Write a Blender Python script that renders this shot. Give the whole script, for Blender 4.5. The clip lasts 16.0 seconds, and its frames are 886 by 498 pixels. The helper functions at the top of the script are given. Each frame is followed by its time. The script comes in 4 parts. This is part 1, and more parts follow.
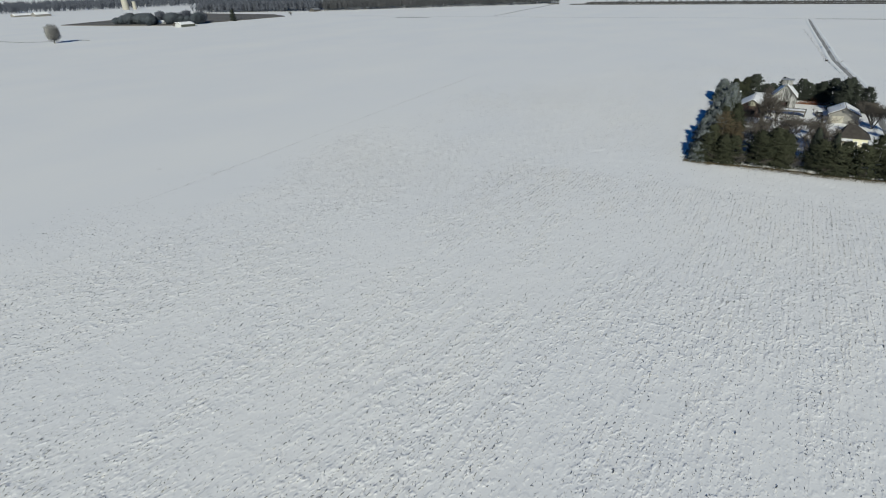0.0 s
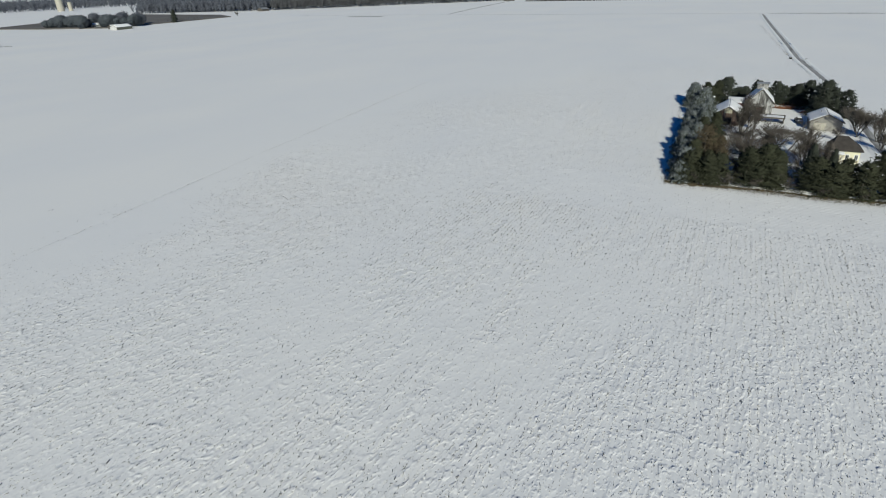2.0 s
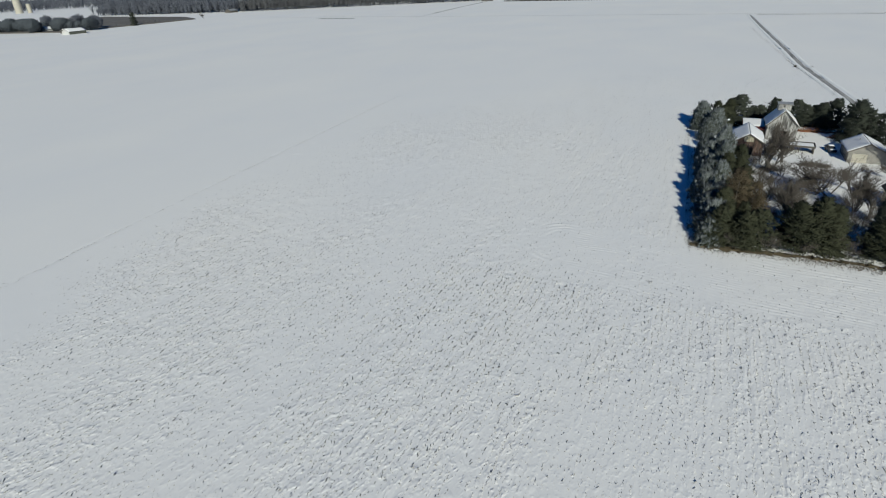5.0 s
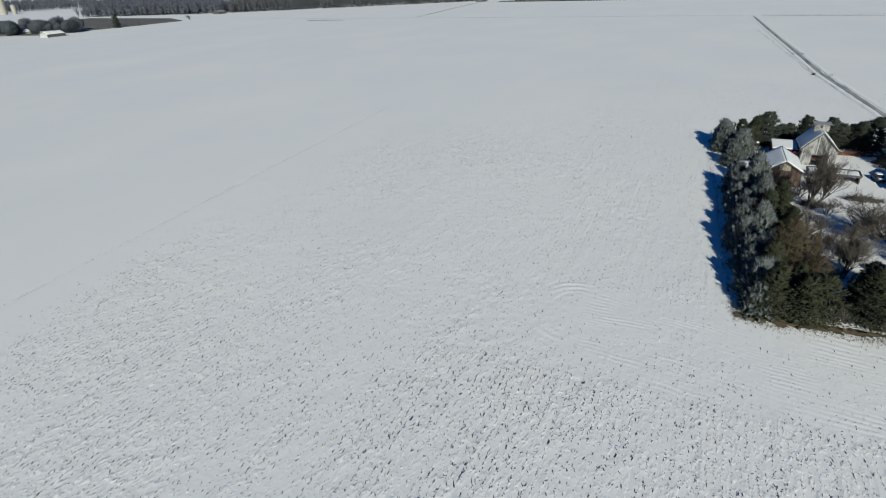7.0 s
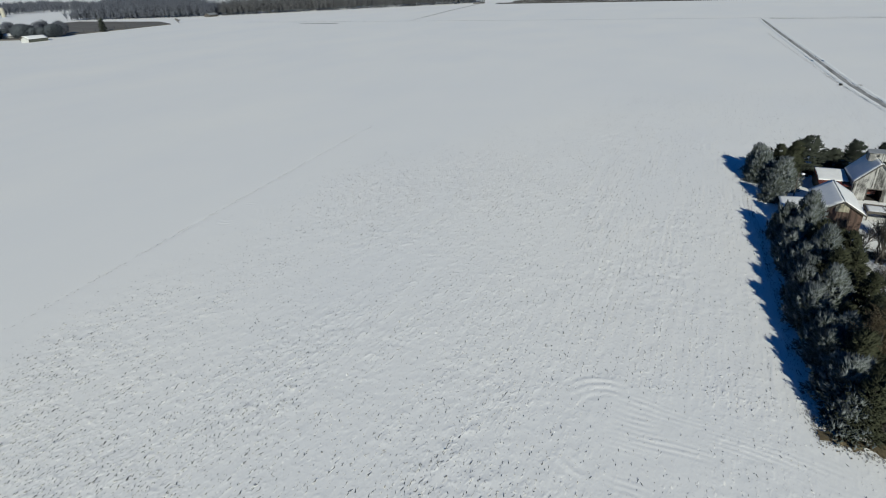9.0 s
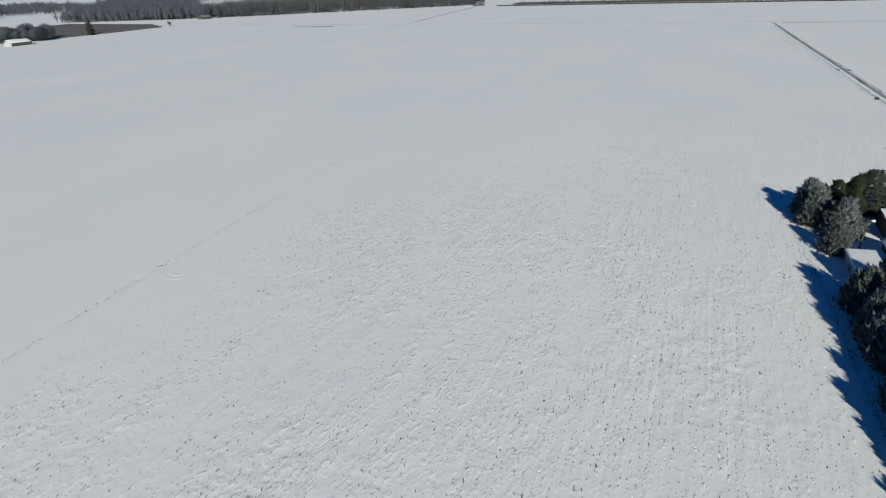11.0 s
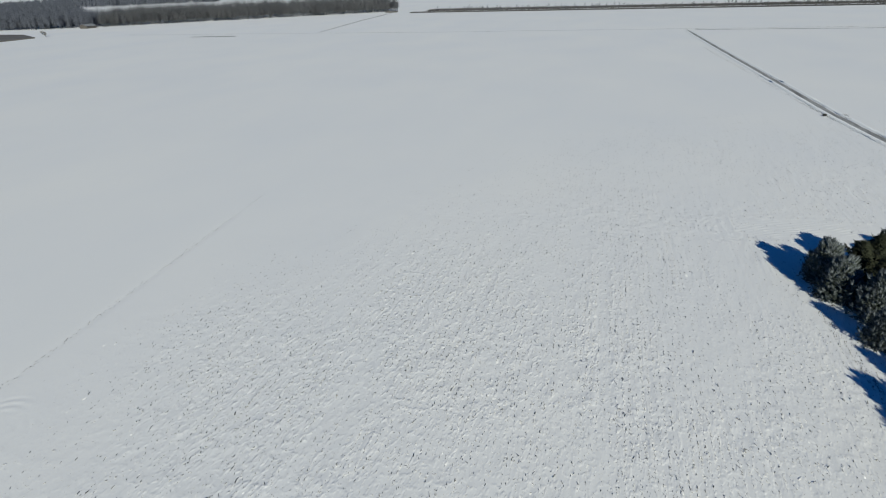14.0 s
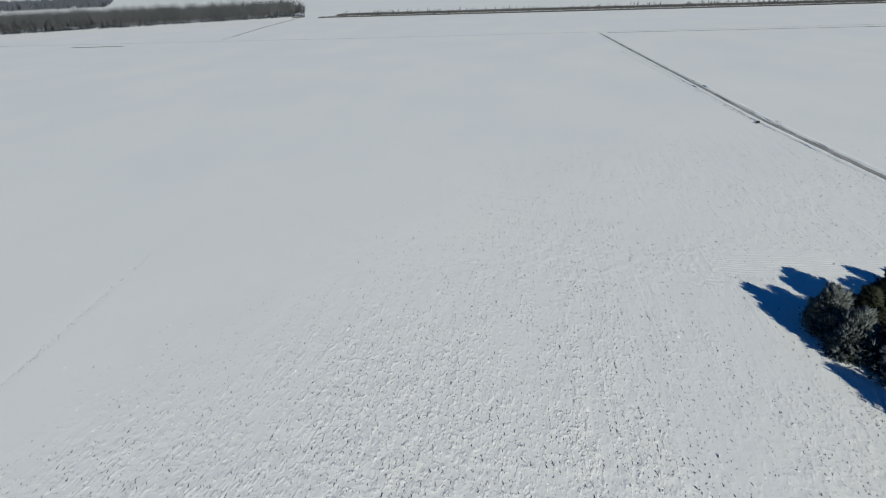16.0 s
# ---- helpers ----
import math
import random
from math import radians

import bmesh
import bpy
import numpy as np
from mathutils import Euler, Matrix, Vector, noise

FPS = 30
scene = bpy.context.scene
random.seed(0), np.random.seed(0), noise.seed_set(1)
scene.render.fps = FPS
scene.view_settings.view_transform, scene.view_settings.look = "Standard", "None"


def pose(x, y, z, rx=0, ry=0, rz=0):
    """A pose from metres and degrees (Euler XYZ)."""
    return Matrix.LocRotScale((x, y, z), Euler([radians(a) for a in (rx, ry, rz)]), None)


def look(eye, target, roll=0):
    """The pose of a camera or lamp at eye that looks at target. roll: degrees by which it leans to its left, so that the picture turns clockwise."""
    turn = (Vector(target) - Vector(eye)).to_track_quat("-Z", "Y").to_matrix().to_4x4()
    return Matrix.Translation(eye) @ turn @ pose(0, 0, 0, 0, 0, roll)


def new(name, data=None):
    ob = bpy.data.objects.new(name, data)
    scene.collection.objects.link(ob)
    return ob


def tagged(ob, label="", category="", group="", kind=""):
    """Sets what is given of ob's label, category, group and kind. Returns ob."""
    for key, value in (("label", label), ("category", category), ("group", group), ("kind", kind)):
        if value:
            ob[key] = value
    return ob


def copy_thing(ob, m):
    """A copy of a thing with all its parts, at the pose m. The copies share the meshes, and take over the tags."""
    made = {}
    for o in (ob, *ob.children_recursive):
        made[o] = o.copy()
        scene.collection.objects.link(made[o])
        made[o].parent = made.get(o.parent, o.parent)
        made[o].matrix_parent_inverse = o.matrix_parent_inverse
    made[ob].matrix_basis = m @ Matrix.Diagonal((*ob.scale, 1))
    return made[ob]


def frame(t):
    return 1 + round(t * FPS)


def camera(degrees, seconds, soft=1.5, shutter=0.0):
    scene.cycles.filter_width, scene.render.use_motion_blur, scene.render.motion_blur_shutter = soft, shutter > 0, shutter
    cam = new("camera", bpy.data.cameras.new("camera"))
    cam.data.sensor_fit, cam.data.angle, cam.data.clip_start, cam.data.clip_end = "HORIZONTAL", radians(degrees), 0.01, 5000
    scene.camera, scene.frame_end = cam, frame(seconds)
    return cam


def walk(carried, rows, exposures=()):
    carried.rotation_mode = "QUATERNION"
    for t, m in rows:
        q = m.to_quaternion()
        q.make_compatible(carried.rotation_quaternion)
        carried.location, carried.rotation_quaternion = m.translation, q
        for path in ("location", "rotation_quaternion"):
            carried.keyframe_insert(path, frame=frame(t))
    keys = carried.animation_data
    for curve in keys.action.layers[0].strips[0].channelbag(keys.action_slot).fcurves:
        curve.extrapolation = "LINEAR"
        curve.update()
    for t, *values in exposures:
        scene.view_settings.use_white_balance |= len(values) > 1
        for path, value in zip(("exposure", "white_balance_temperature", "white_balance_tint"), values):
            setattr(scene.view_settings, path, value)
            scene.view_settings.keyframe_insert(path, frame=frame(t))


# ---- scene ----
cam = camera(76.9, 16.0, soft=1.0)
METRES, EYE, TILT, LEAN, TURN = 180.0, 43.1, -25.9, 4.4, 29.1
ROWS = [
    (0.0, 0.0, 0.0, 0.0, 0.022, 0.15, -3.191),
    (0.5, 0.003, 0.0271, 0.0142, -1.185, 0.148, -2.475),
    (1.0, 0.0059, 0.0545, 0.0284, -2.41, 0.118, -1.739),
    (1.5, 0.0093, 0.0818, 0.0428, -3.034, 0.048, -1.333),
    (2.0, 0.0135, 0.1091, 0.0572, -3.581, 0.009, -1.001),
    (2.5, 0.0178, 0.1363, 0.0715, -4.115, 0.019, -0.733),
    (3.0, 0.0225, 0.1634, 0.0859, -4.511, 0.019, -0.525),
    (3.5, 0.0273, 0.1904, 0.1002, -4.817, 0.006, -0.317),
    (4.0, 0.0325, 0.2174, 0.1145, -5.033, -0.035, -0.168),
    (6.5, 0.0594, 0.3539, 0.1863, -5.704, -0.081, 0.192),
    (7.0, 0.0642, 0.3815, 0.2007, -5.787, -0.087, 0.272),
    (7.5, 0.0694, 0.409, 0.215, -5.783, -0.051, 0.371),
    (8.0, 0.0745, 0.4365, 0.2296, -5.845, -0.054, 0.464),
    (8.5, 0.0792, 0.4641, 0.2438, -5.908, -0.014, 0.495),
    (9.0, 0.0837, 0.4916, 0.2584, -5.949, 0.006, 0.481),
    (9.5, 0.0881, 0.5193, 0.2729, -5.968, 0.046, 0.497),
    (12.0, 0.1081, 0.6578, 0.3457, -6.139, 0.169, 0.407),
    (12.5, 0.1112, 0.6858, 0.3601, -6.955, 0.235, 0.73),
    (13.0, 0.1148, 0.7137, 0.3747, -8.512, 0.265, 1.43),
    (13.5, 0.1183, 0.7413, 0.3892, -10.993, 0.283, 2.625),
    (14.0, 0.1216, 0.7688, 0.4036, -13.537, 0.267, 3.907),
    (14.5, 0.125, 0.796, 0.4185, -15.617, 0.175, 4.889),
    (15.0, 0.1295, 0.8227, 0.4331, -17.31, 0.091, 5.715),
    (15.5, 0.1347, 0.849, 0.4474, -19.31, -0.062, 6.747),
    (16.0, 0.1392, 0.8757, 0.4617, -21.348, -0.276, 7.717),
]
walk(cam, [(t, pose(0, 0, EYE, TILT, LEAN, TURN) @ pose(METRES * x, METRES * y, METRES * z, 90 + pitch, roll, yaw)) for t, x, y, z, yaw, pitch, roll in ROWS],
     [(0.0, 0.03, 6500, 6.5), (16.0, 0.03, 6500, 6.5)])

# ---- light ----
SUN_AZ, SUN_EL = 153.5, 27.0      # clockwise from +y, above the horizon
world = bpy.data.worlds.new("winter_sky")
scene.world = world
world.use_nodes = True
wn = world.node_tree.nodes
sky = wn.new("ShaderNodeTexSky")
sky.sky_type, sky.sun_disc = "NISHITA", False
sky.sun_elevation, sky.sun_rotation = radians(SUN_EL), radians(SUN_AZ)
sky.air_density, sky.dust_density, sky.ozone_density = 1.0, 0.0, 5.0
blue = wn.new("ShaderNodeHueSaturation")
blue.inputs["Saturation"].default_value, blue.inputs["Hue"].default_value = 1.3, 0.512
world.node_tree.links.new(sky.outputs["Color"], blue.inputs["Color"])
world.node_tree.links.new(blue.outputs["Color"], wn["Background"].inputs["Color"])
wn["Background"].inputs["Strength"].default_value = 0.046
sun = new("sun", bpy.data.lights.new("sun", "SUN"))
sun.data.energy, sun.data.angle, sun.data.color = 3.93, radians(0.5), (1.0, 0.985, 0.855)
sa, se = radians(SUN_AZ), radians(SUN_EL)
sun.matrix_world = look((0, 0, 90), Vector((0, 0, 90)) - Vector((math.sin(sa) * math.cos(se), math.cos(sa) * math.cos(se), math.sin(se))))


# ---- materials ----
ROW = 0.76                         # between corn rows


def mat(name, dark, light, scale=4.0, fine=40.0, rough=0.8, metal=0.0, bump=0.3, depth=0.01, island=0.0, stretch=(1, 1, 1), hard=1.0, each=0.0):
    """A surface between two colours: large patches, fine grain, and a difference from piece to piece."""
    m = bpy.data.materials.new(name)
    m.use_nodes = True
    t, bsdf = m.node_tree, m.node_tree.nodes["Principled BSDF"]
    n, ln = t.nodes.new, t.links.new
    co, mp = n("ShaderNodeTexCoord"), n("ShaderNodeMapping")
    mp.inputs["Scale"].default_value = stretch
    ln(co.outputs["Object"], mp.inputs["Vector"])
    a, b = n("ShaderNodeTexNoise"), n("ShaderNodeTexNoise")
    a.inputs["Scale"].default_value, b.inputs["Scale"].default_value = scale, fine
    a.inputs["Detail"].default_value, b.inputs["Detail"].default_value = 5, 3
    ln(mp.outputs[0], a.inputs["Vector"]), ln(mp.outputs[0], b.inputs["Vector"])
    mx = n("ShaderNodeMath")
    mx.operation = "MULTIPLY_ADD"
    ln(b.outputs["Fac"], mx.inputs[0])
    mx.inputs[1].default_value = 0.5
    ln(a.outputs["Fac"], mx.inputs[2])
    fac = mx.outputs[0]
    ge, m2 = n("ShaderNodeNewGeometry"), n("ShaderNodeMath")
    m2.operation = "MULTIPLY_ADD"
    ln(ge.outputs["Random Per Island"], m2.inputs[0])
    m2.inputs[1].default_value = island
    ln(fac, m2.inputs[2])
    # from thing to thing
    oi, m3 = n("ShaderNodeObjectInfo"), n("ShaderNodeMath")
    m3.operation = "MULTIPLY_ADD"
    ln(oi.outputs["Random"], m3.inputs[0])
    m3.inputs[1].default_value = each
    ln(m2.outputs[0], m3.inputs[2])
    rp = n("ShaderNodeMapRange")
    rp.inputs["From Min"].default_value, rp.inputs["From Max"].default_value = 0.75 + (island + each) * 0.5 - (0.3 + island * 0.3 + each * 0.3) / hard, 0.75 + (island + each) * 0.5 + (0.3 + island * 0.3 + each * 0.3) / hard
    ln(m3.outputs[0], rp.inputs["Value"])
    cm = n("ShaderNodeMix")
    cm.data_type = "RGBA"
    cm.inputs["A"].default_value, cm.inputs["B"].default_value = (*dark, 1), (*light, 1)
    ln(rp.outputs[0], cm.inputs["Factor"])
    ln(cm.outputs["Result"], bsdf.inputs["Base Color"])
    bsdf.inputs["Roughness"].default_value, bsdf.inputs["Metallic"].default_value = rough, metal
    bu = n("ShaderNodeBump")
    bu.inputs["Strength"].default_value, bu.inputs["Distance"].default_value = bump, depth
    ln(mx.outputs[0], bu.inputs["Height"])
    ln(bu.outputs[0], bsdf.inputs["Normal"])
    return m


def field_snow():
    """Wind-packed snow: broad pale and bluish patches, lumps drawn out along the rows where stubble lies under it."""
    m = mat("field_snow", (0.826, 0.830, 0.845), (0.898, 0.886, 0.866), 0.022, 3.8, 0.65, stretch=(1, 0.6, 1))
    t, bsdf = m.node_tree, m.node_tree.nodes["Principled BSDF"]
    n, ln = t.nodes.new, t.links.new
    co, mp, at = n("ShaderNodeTexCoord"), n("ShaderNodeMapping"), n("ShaderNodeAttribute")
    at.attribute_name = "rough"
    mp.inputs["Scale"].default_value = (1, 0.55, 1)
    ln(co.outputs["Object"], mp.inputs["Vector"])
    sums = None
    for size, lo, hi, weight in ((0.55, 0.3, 0.7, 0.30), (1.5, 0.50, 0.74, 0.42), (2.6, 0.52, 0.76, 0.30)):
        a, r, k = n("ShaderNodeTexNoise"), n("ShaderNodeMapRange"), n("ShaderNodeMath")
        r.interpolation_type = "SMOOTHSTEP"
        a.inputs["Scale"].default_value, a.inputs["Detail"].default_value = size, 1.0
        r.inputs["From Min"].default_value, r.inputs["From Max"].default_value = lo, hi
        k.operation, k.inputs[1].default_value = "MULTIPLY_ADD", weight
        ln(mp.outputs[0], a.inputs["Vector"])
        ln(a.outputs["Fac"], r.inputs["Value"])
        ln(r.outputs[0], k.inputs[0])
        if sums:
            ln(sums, k.inputs[2])
        sums = k.outputs[0]
    mid, amp, mul = n("ShaderNodeMath"), n("ShaderNodeMath"), n("ShaderNodeMath")
    mid.operation, mid.inputs[1].default_value = "SUBTRACT", 0.37
    # the corn rows
    wv, k = n("ShaderNodeTexWave"), n("ShaderNodeMath")
    wv.wave_type, wv.bands_direction = "BANDS", "X"
    wv.inputs["Scale"].default_value, wv.inputs["Distortion"].default_value = 2 * math.pi / (20 * ROW), 2.2
    wv.inputs["Detail"].default_value, wv.inputs["Detail Scale"].default_value = 1, 1.2
    k.operation, k.inputs[1].default_value = "MULTIPLY_ADD", 0.07
    ln(mp.outputs[0], wv.inputs["Vector"])
    ln(wv.outputs["Fac"], k.inputs[0]), ln(sums, k.inputs[2])
    ln(k.outputs[0], mid.inputs[0])
    amp.operation, amp.inputs[1].default_value, amp.inputs[2].default_value = "MULTIPLY_ADD", 1.0, 0.07
    mul.operation = "MULTIPLY"
    ln(at.outputs["Fac"], amp.inputs[0])
    ln(amp.outputs[0], mul.inputs[0]), ln(mid.outputs[0], mul.inputs[1])
    bu = n("ShaderNodeBump")
    bu.inputs["Strength"].default_value, bu.inputs["Distance"].default_value = 1.0, 0.130
    ln(mul.outputs[0], bu.inputs["Height"])
    ln(bu.outputs[0], bsdf.inputs["Normal"])
    return m


M_FIELD = field_snow()
M_SNOW = mat("roof_snow", (0.80, 0.81, 0.82), (0.91, 0.91, 0.91), 0.8, 6, 0.6, 0, 0.3, 0.05)
M_STALK = mat("corn_stubble", (0.13, 0.128, 0.124), (0.42, 0.412, 0.40), 1, 8, 0.9, island=0.8)
M_WEED = mat("dry_weeds", (0.055, 0.048, 0.043), (0.19, 0.165, 0.14), 0.05, 2, 0.9, island=0.6)
M_FARWEED = mat("grey_brown_weeds", (0.055, 0.053, 0.053), (0.115, 0.110, 0.107), 0.05, 2, 0.9, island=0.6)
M_WHITEWASH = mat("old_white_paint", (0.44, 0.44, 0.43), (0.58, 0.58, 0.57), 0.7, 8, 0.7)
M_PRAIRIE = mat("prairie_floor", (0.080, 0.075, 0.071), (0.175, 0.164, 0.152), 0.03, 0.4, 0.9)
M_GRAVEL = mat("gravel_road", (0.095, 0.093, 0.090), (0.46, 0.46, 0.46), 0.55, 3.0, 0.9, 0, 0.4, 0.05, stretch=(1, 0.12, 1))
M_FROST = mat("frosted_spruce_tips", (0.042, 0.053, 0.055), (0.220, 0.243, 0.253), 0.5, 3, 0.75, island=0.9, each=0.3)
M_SPRUCE = mat("inner_spruce_needles", (0.033, 0.042, 0.037), (0.095, 0.110, 0.097), 0.5, 3, 0.75, island=0.9, each=0.5)
for m_ in (M_FROST, M_SPRUCE):
    m_.node_tree.nodes["Principled BSDF"].inputs["Specular IOR Level"].default_value = 0.25
M_VERGE = mat("dead_grass_mat", (0.048, 0.038, 0.022), (0.150, 0.118, 0.070), 0.35, 4.0, 0.9, 0, 0.7, 0.06)
M_GREEN = mat("pine_needles", (0.019, 0.023, 0.015), (0.060, 0.064, 0.040), 0.35, 3, 0.7, island=0.7, each=0.4)
M_DARK = mat("dark_pine_needles", (0.022, 0.027, 0.023), (0.062, 0.070, 0.056), 0.5, 3, 0.7, island=0.7, each=0.6)
M_BROWN = mat("dead_brown_leaves", (0.050, 0.041, 0.028), (0.135, 0.108, 0.072), 0.5, 3, 0.85, island=0.7)
for m_ in (M_GREEN, M_DARK, M_BROWN):
    m_.node_tree.nodes["Principled BSDF"].inputs["Specular IOR Level"].default_value = 0.12
M_BARK = mat("grey_bark", (0.04, 0.036, 0.032), (0.13, 0.118, 0.105), 2, 18, 0.9, 0, 0.6, 0.03)
M_TWIG = mat("bare_twigs", (0.055, 0.047, 0.040), (0.150, 0.130, 0.112), 0.3, 4, 0.9, island=0.5)
# far woods and grove: the blue haze of distance is mixed into their colours
M_WOOD = mat("far_bare_wood_hazed", (0.055, 0.058, 0.066), (0.125, 0.129, 0.140), 0.02, 0.5, 0.9, island=0.4)
M_TWIGPALE = mat("pale_bare_twigs", (0.14, 0.14, 0.145), (0.28, 0.278, 0.276), 0.3, 4, 0.9, island=0.5)
# same painted haze, bluer, for the dense woods and the grove
M_WOODDARK = mat("dense_far_wood_hazed", (0.078, 0.088, 0.114), (0.116, 0.128, 0.160), 0.02, 0.5, 0.9, island=0.4)
M_GROVE = mat("far_evergreen_hazed", (0.042, 0.054, 0.068), (0.080, 0.094, 0.112), 0.2, 1.0, 0.9, island=0.4)
M_OLIVE = mat("olive_siding", (0.06, 0.065, 0.052), (0.11, 0.115, 0.095), 0.8, 8, 0.7)
M_BOARD = mat("weathered_boards", (0.055, 0.054, 0.052), (0.40, 0.395, 0.385), 0.9, 9, 0.85, 0, 0.4, 0.02, island=0.25, stretch=(1.6, 1.6, 0.55), hard=2.6)
M_REDBOARD = mat("faded_red_boards", (0.042, 0.030, 0.025), (0.150, 0.095, 0.076), 0.8, 9, 0.85, 0, 0.4, 0.02, island=0.5, stretch=(2, 2, 0.4), hard=1.4)
M_CREAM = mat("cream_paint", (0.60, 0.56, 0.40), (0.78, 0.74, 0.56), 0.7, 8, 0.7, 0, 0.2, 0.01)
M_PALE = mat("bleached_boards", (0.20, 0.19, 0.145), (0.42, 0.40, 0.31), 1.5, 9, 0.85, 0, 0.4, 0.02, island=0.6, stretch=(2, 2, 0.5))
M_GREY = mat("grey_siding", (0.17, 0.163, 0.15), (0.28, 0.27, 0.25), 0.8, 10, 0.75, 0, 0.2, 0.01)
M_DOORPALE = mat("pale_garage_door", (0.33, 0.31, 0.26), (0.46, 0.435, 0.37), 0.8, 10, 0.6, 0, 0.2, 0.01)
M_SHINGLE = mat("dark_shingles", (0.030, 0.028, 0.027), (0.085, 0.08, 0.075), 1.2, 14, 0.85, 0, 0.5, 0.02)
M_DARKSHINGLE = mat("brown_black_shingles", (0.026, 0.022, 0.020), (0.062, 0.054, 0.048), 0.8, 14.0, 0.9, 0, 0.5, 0.03)
M_REDTIN = mat("red_tin_roof", (0.12, 0.035, 0.025), (0.28, 0.075, 0.05), 0.7, 8, 0.55, 0.2, 0.2, 0.01)
M_TIN = mat("grey_tin", (0.30, 0.31, 0.32), (0.50, 0.51, 0.52), 0.7, 8, 0.45, 0.5, 0.2, 0.01)
M_TRIM = mat("dark_trim", (0.05, 0.045, 0.04), (0.12, 0.11, 0.10), 2, 12, 0.8)
M_INSIDE = mat("dark_interior", (0.02, 0.018, 0.016), (0.05, 0.045, 0.04), 2, 12, 0.9)
M_REDPAINT = mat("red_machine_paint", (0.13, 0.04, 0.03), (0.24, 0.07, 0.05), 1, 12, 0.45)
M_STEEL = mat("dark_steel", (0.05, 0.05, 0.055), (0.13, 0.13, 0.13), 1, 12, 0.5, 0.6)
M_RUBBER = mat("black_rubber", (0.015, 0.015, 0.015), (0.04, 0.04, 0.04), 2, 20, 0.85)
M_CARPAINT = mat("dark_blue_paint", (0.02, 0.025, 0.04), (0.035, 0.045, 0.07), 1, 12, 0.35)
M_GLASS = mat("dark_window_glass", (0.02, 0.022, 0.025), (0.035, 0.04, 0.045), 1, 5, 0.08)
M_RUST = mat("rusty_scrap", (0.12, 0.05, 0.025), (0.34, 0.15, 0.08), 1, 10, 0.85, island=0.6)


# ---- mesh helpers ----
def npmesh(name, verts, faces, material, smooth=False):
    """A mesh out of an array of places and an array of faces with the same number of corners."""
    v, f = np.asarray(verts, np.float32), np.asarray(faces, np.int32)
    me = bpy.data.meshes.new(name)
    k = f.shape[1]
    me.vertices.add(len(v))
    me.vertices.foreach_set("co", v.ravel())
    me.loops.add(f.size)
    me.loops.foreach_set("vertex_index", f.ravel())
    me.polygons.add(len(f))
    me.polygons.foreach_set("loop_start", np.arange(0, f.size, k, dtype=np.int32))
    me.update(calc_edges=True)
    me.materials.append(material)
    if smooth:
        me.polygons.foreach_set("use_smooth", np.ones(len(f), bool))
    me.validate()
    return me


def part(name, bm, material, parent=None, label=""):
    me = bpy.data.meshes.new(name)
    bmesh.ops.recalc_face_normals(bm, faces=bm.faces[:])
    bm.to_mesh(me)
    bm.free()
    me.materials.append(material)
    ob = new(name, me)
    ob.parent = parent
    return tagged(ob, label)


def mesh_part(name, me, parent, label=""):
    ob = new(name, me)
    ob.parent = parent
    return tagged(ob, label)


def box(bm, x0, x1, y0, y1, z0, z1, bevel=0.0, m=None):
    r = bmesh.ops.create_cube(bm, size=1.0)
    vs = r["verts"]
    for v in vs:
        v.co = Vector(((x0 + x1) / 2 + v.co.x * (x1 - x0), (y0 + y1) / 2 + v.co.y * (y1 - y0), (z0 + z1) / 2 + v.co.z * (z1 - z0)))
    if bevel:
        es = list({e for v in vs for e in v.link_edges})
        b = bmesh.ops.bevel(bm, geom=es, offset=bevel, segments=1, affect="EDGES")
        vs = list({v for f in b["faces"] for v in f.verts} | {v for v in vs if v.is_valid})
    if m is not None:
        bmesh.ops.transform(bm, matrix=m, verts=vs)
    return bm


def slab(bm, quad, t):
    """A plate on four corners, t thick upwards along its normal."""
    q = [Vector(p) for p in quad]
    n = (q[1] - q[0]).cross(q[3] - q[0]).normalized()
    if n.z < 0:
        n = -n
    a = [bm.verts.new(p) for p in q]
    b = [bm.verts.new(p + n * t) for p in q]
    bm.faces.new(a[::-1]), bm.faces.new(b)
    for i in range(4):
        bm.faces.new((a[i], a[(i + 1) % 4], b[(i + 1) % 4], b[i]))
    return bm


def tube(bm, p, q, r0, r1, n=6):
    p, q = Vector(p), Vector(q)
    d = (q - p).normalized()
    u = d.orthogonal().normalized()
    w = d.cross(u)
    a = [bm.verts.new(p + (u * math.cos(2 * math.pi * i / n) + w * math.sin(2 * math.pi * i / n)) * r0) for i in range(n)]
    b = [bm.verts.new(q + (u * math.cos(2 * math.pi * i / n) + w * math.sin(2 * math.pi * i / n)) * r1) for i in range(n)]
    for i in range(n):
        bm.faces.new((a[i], a[(i + 1) % n], b[(i + 1) % n], b[i]))
    bm.faces.new(a[::-1]), bm.faces.new(b)
    return bm


def lattice_noise(x, y, size, seed):
    """Smooth noise, 0 to 1, with bumps about size metres across."""
    r = np.random.RandomState(seed).rand(256, 256)
    u, v = x / size, y / size
    i, j = np.floor(u).astype(int), np.floor(v).astype(int)
    a, b = u - i, v - j
    a, b = a * a * (3 - 2 * a), b * b * (3 - 2 * b)
    i, j, i1, j1 = i % 256, j % 256, (i + 1) % 256, (j + 1) % 256
    return (r[i, j] * (1 - a) + r[i1, j] * a) * (1 - b) + (r[i, j1] * (1 - a) + r[i1, j1] * a) * b


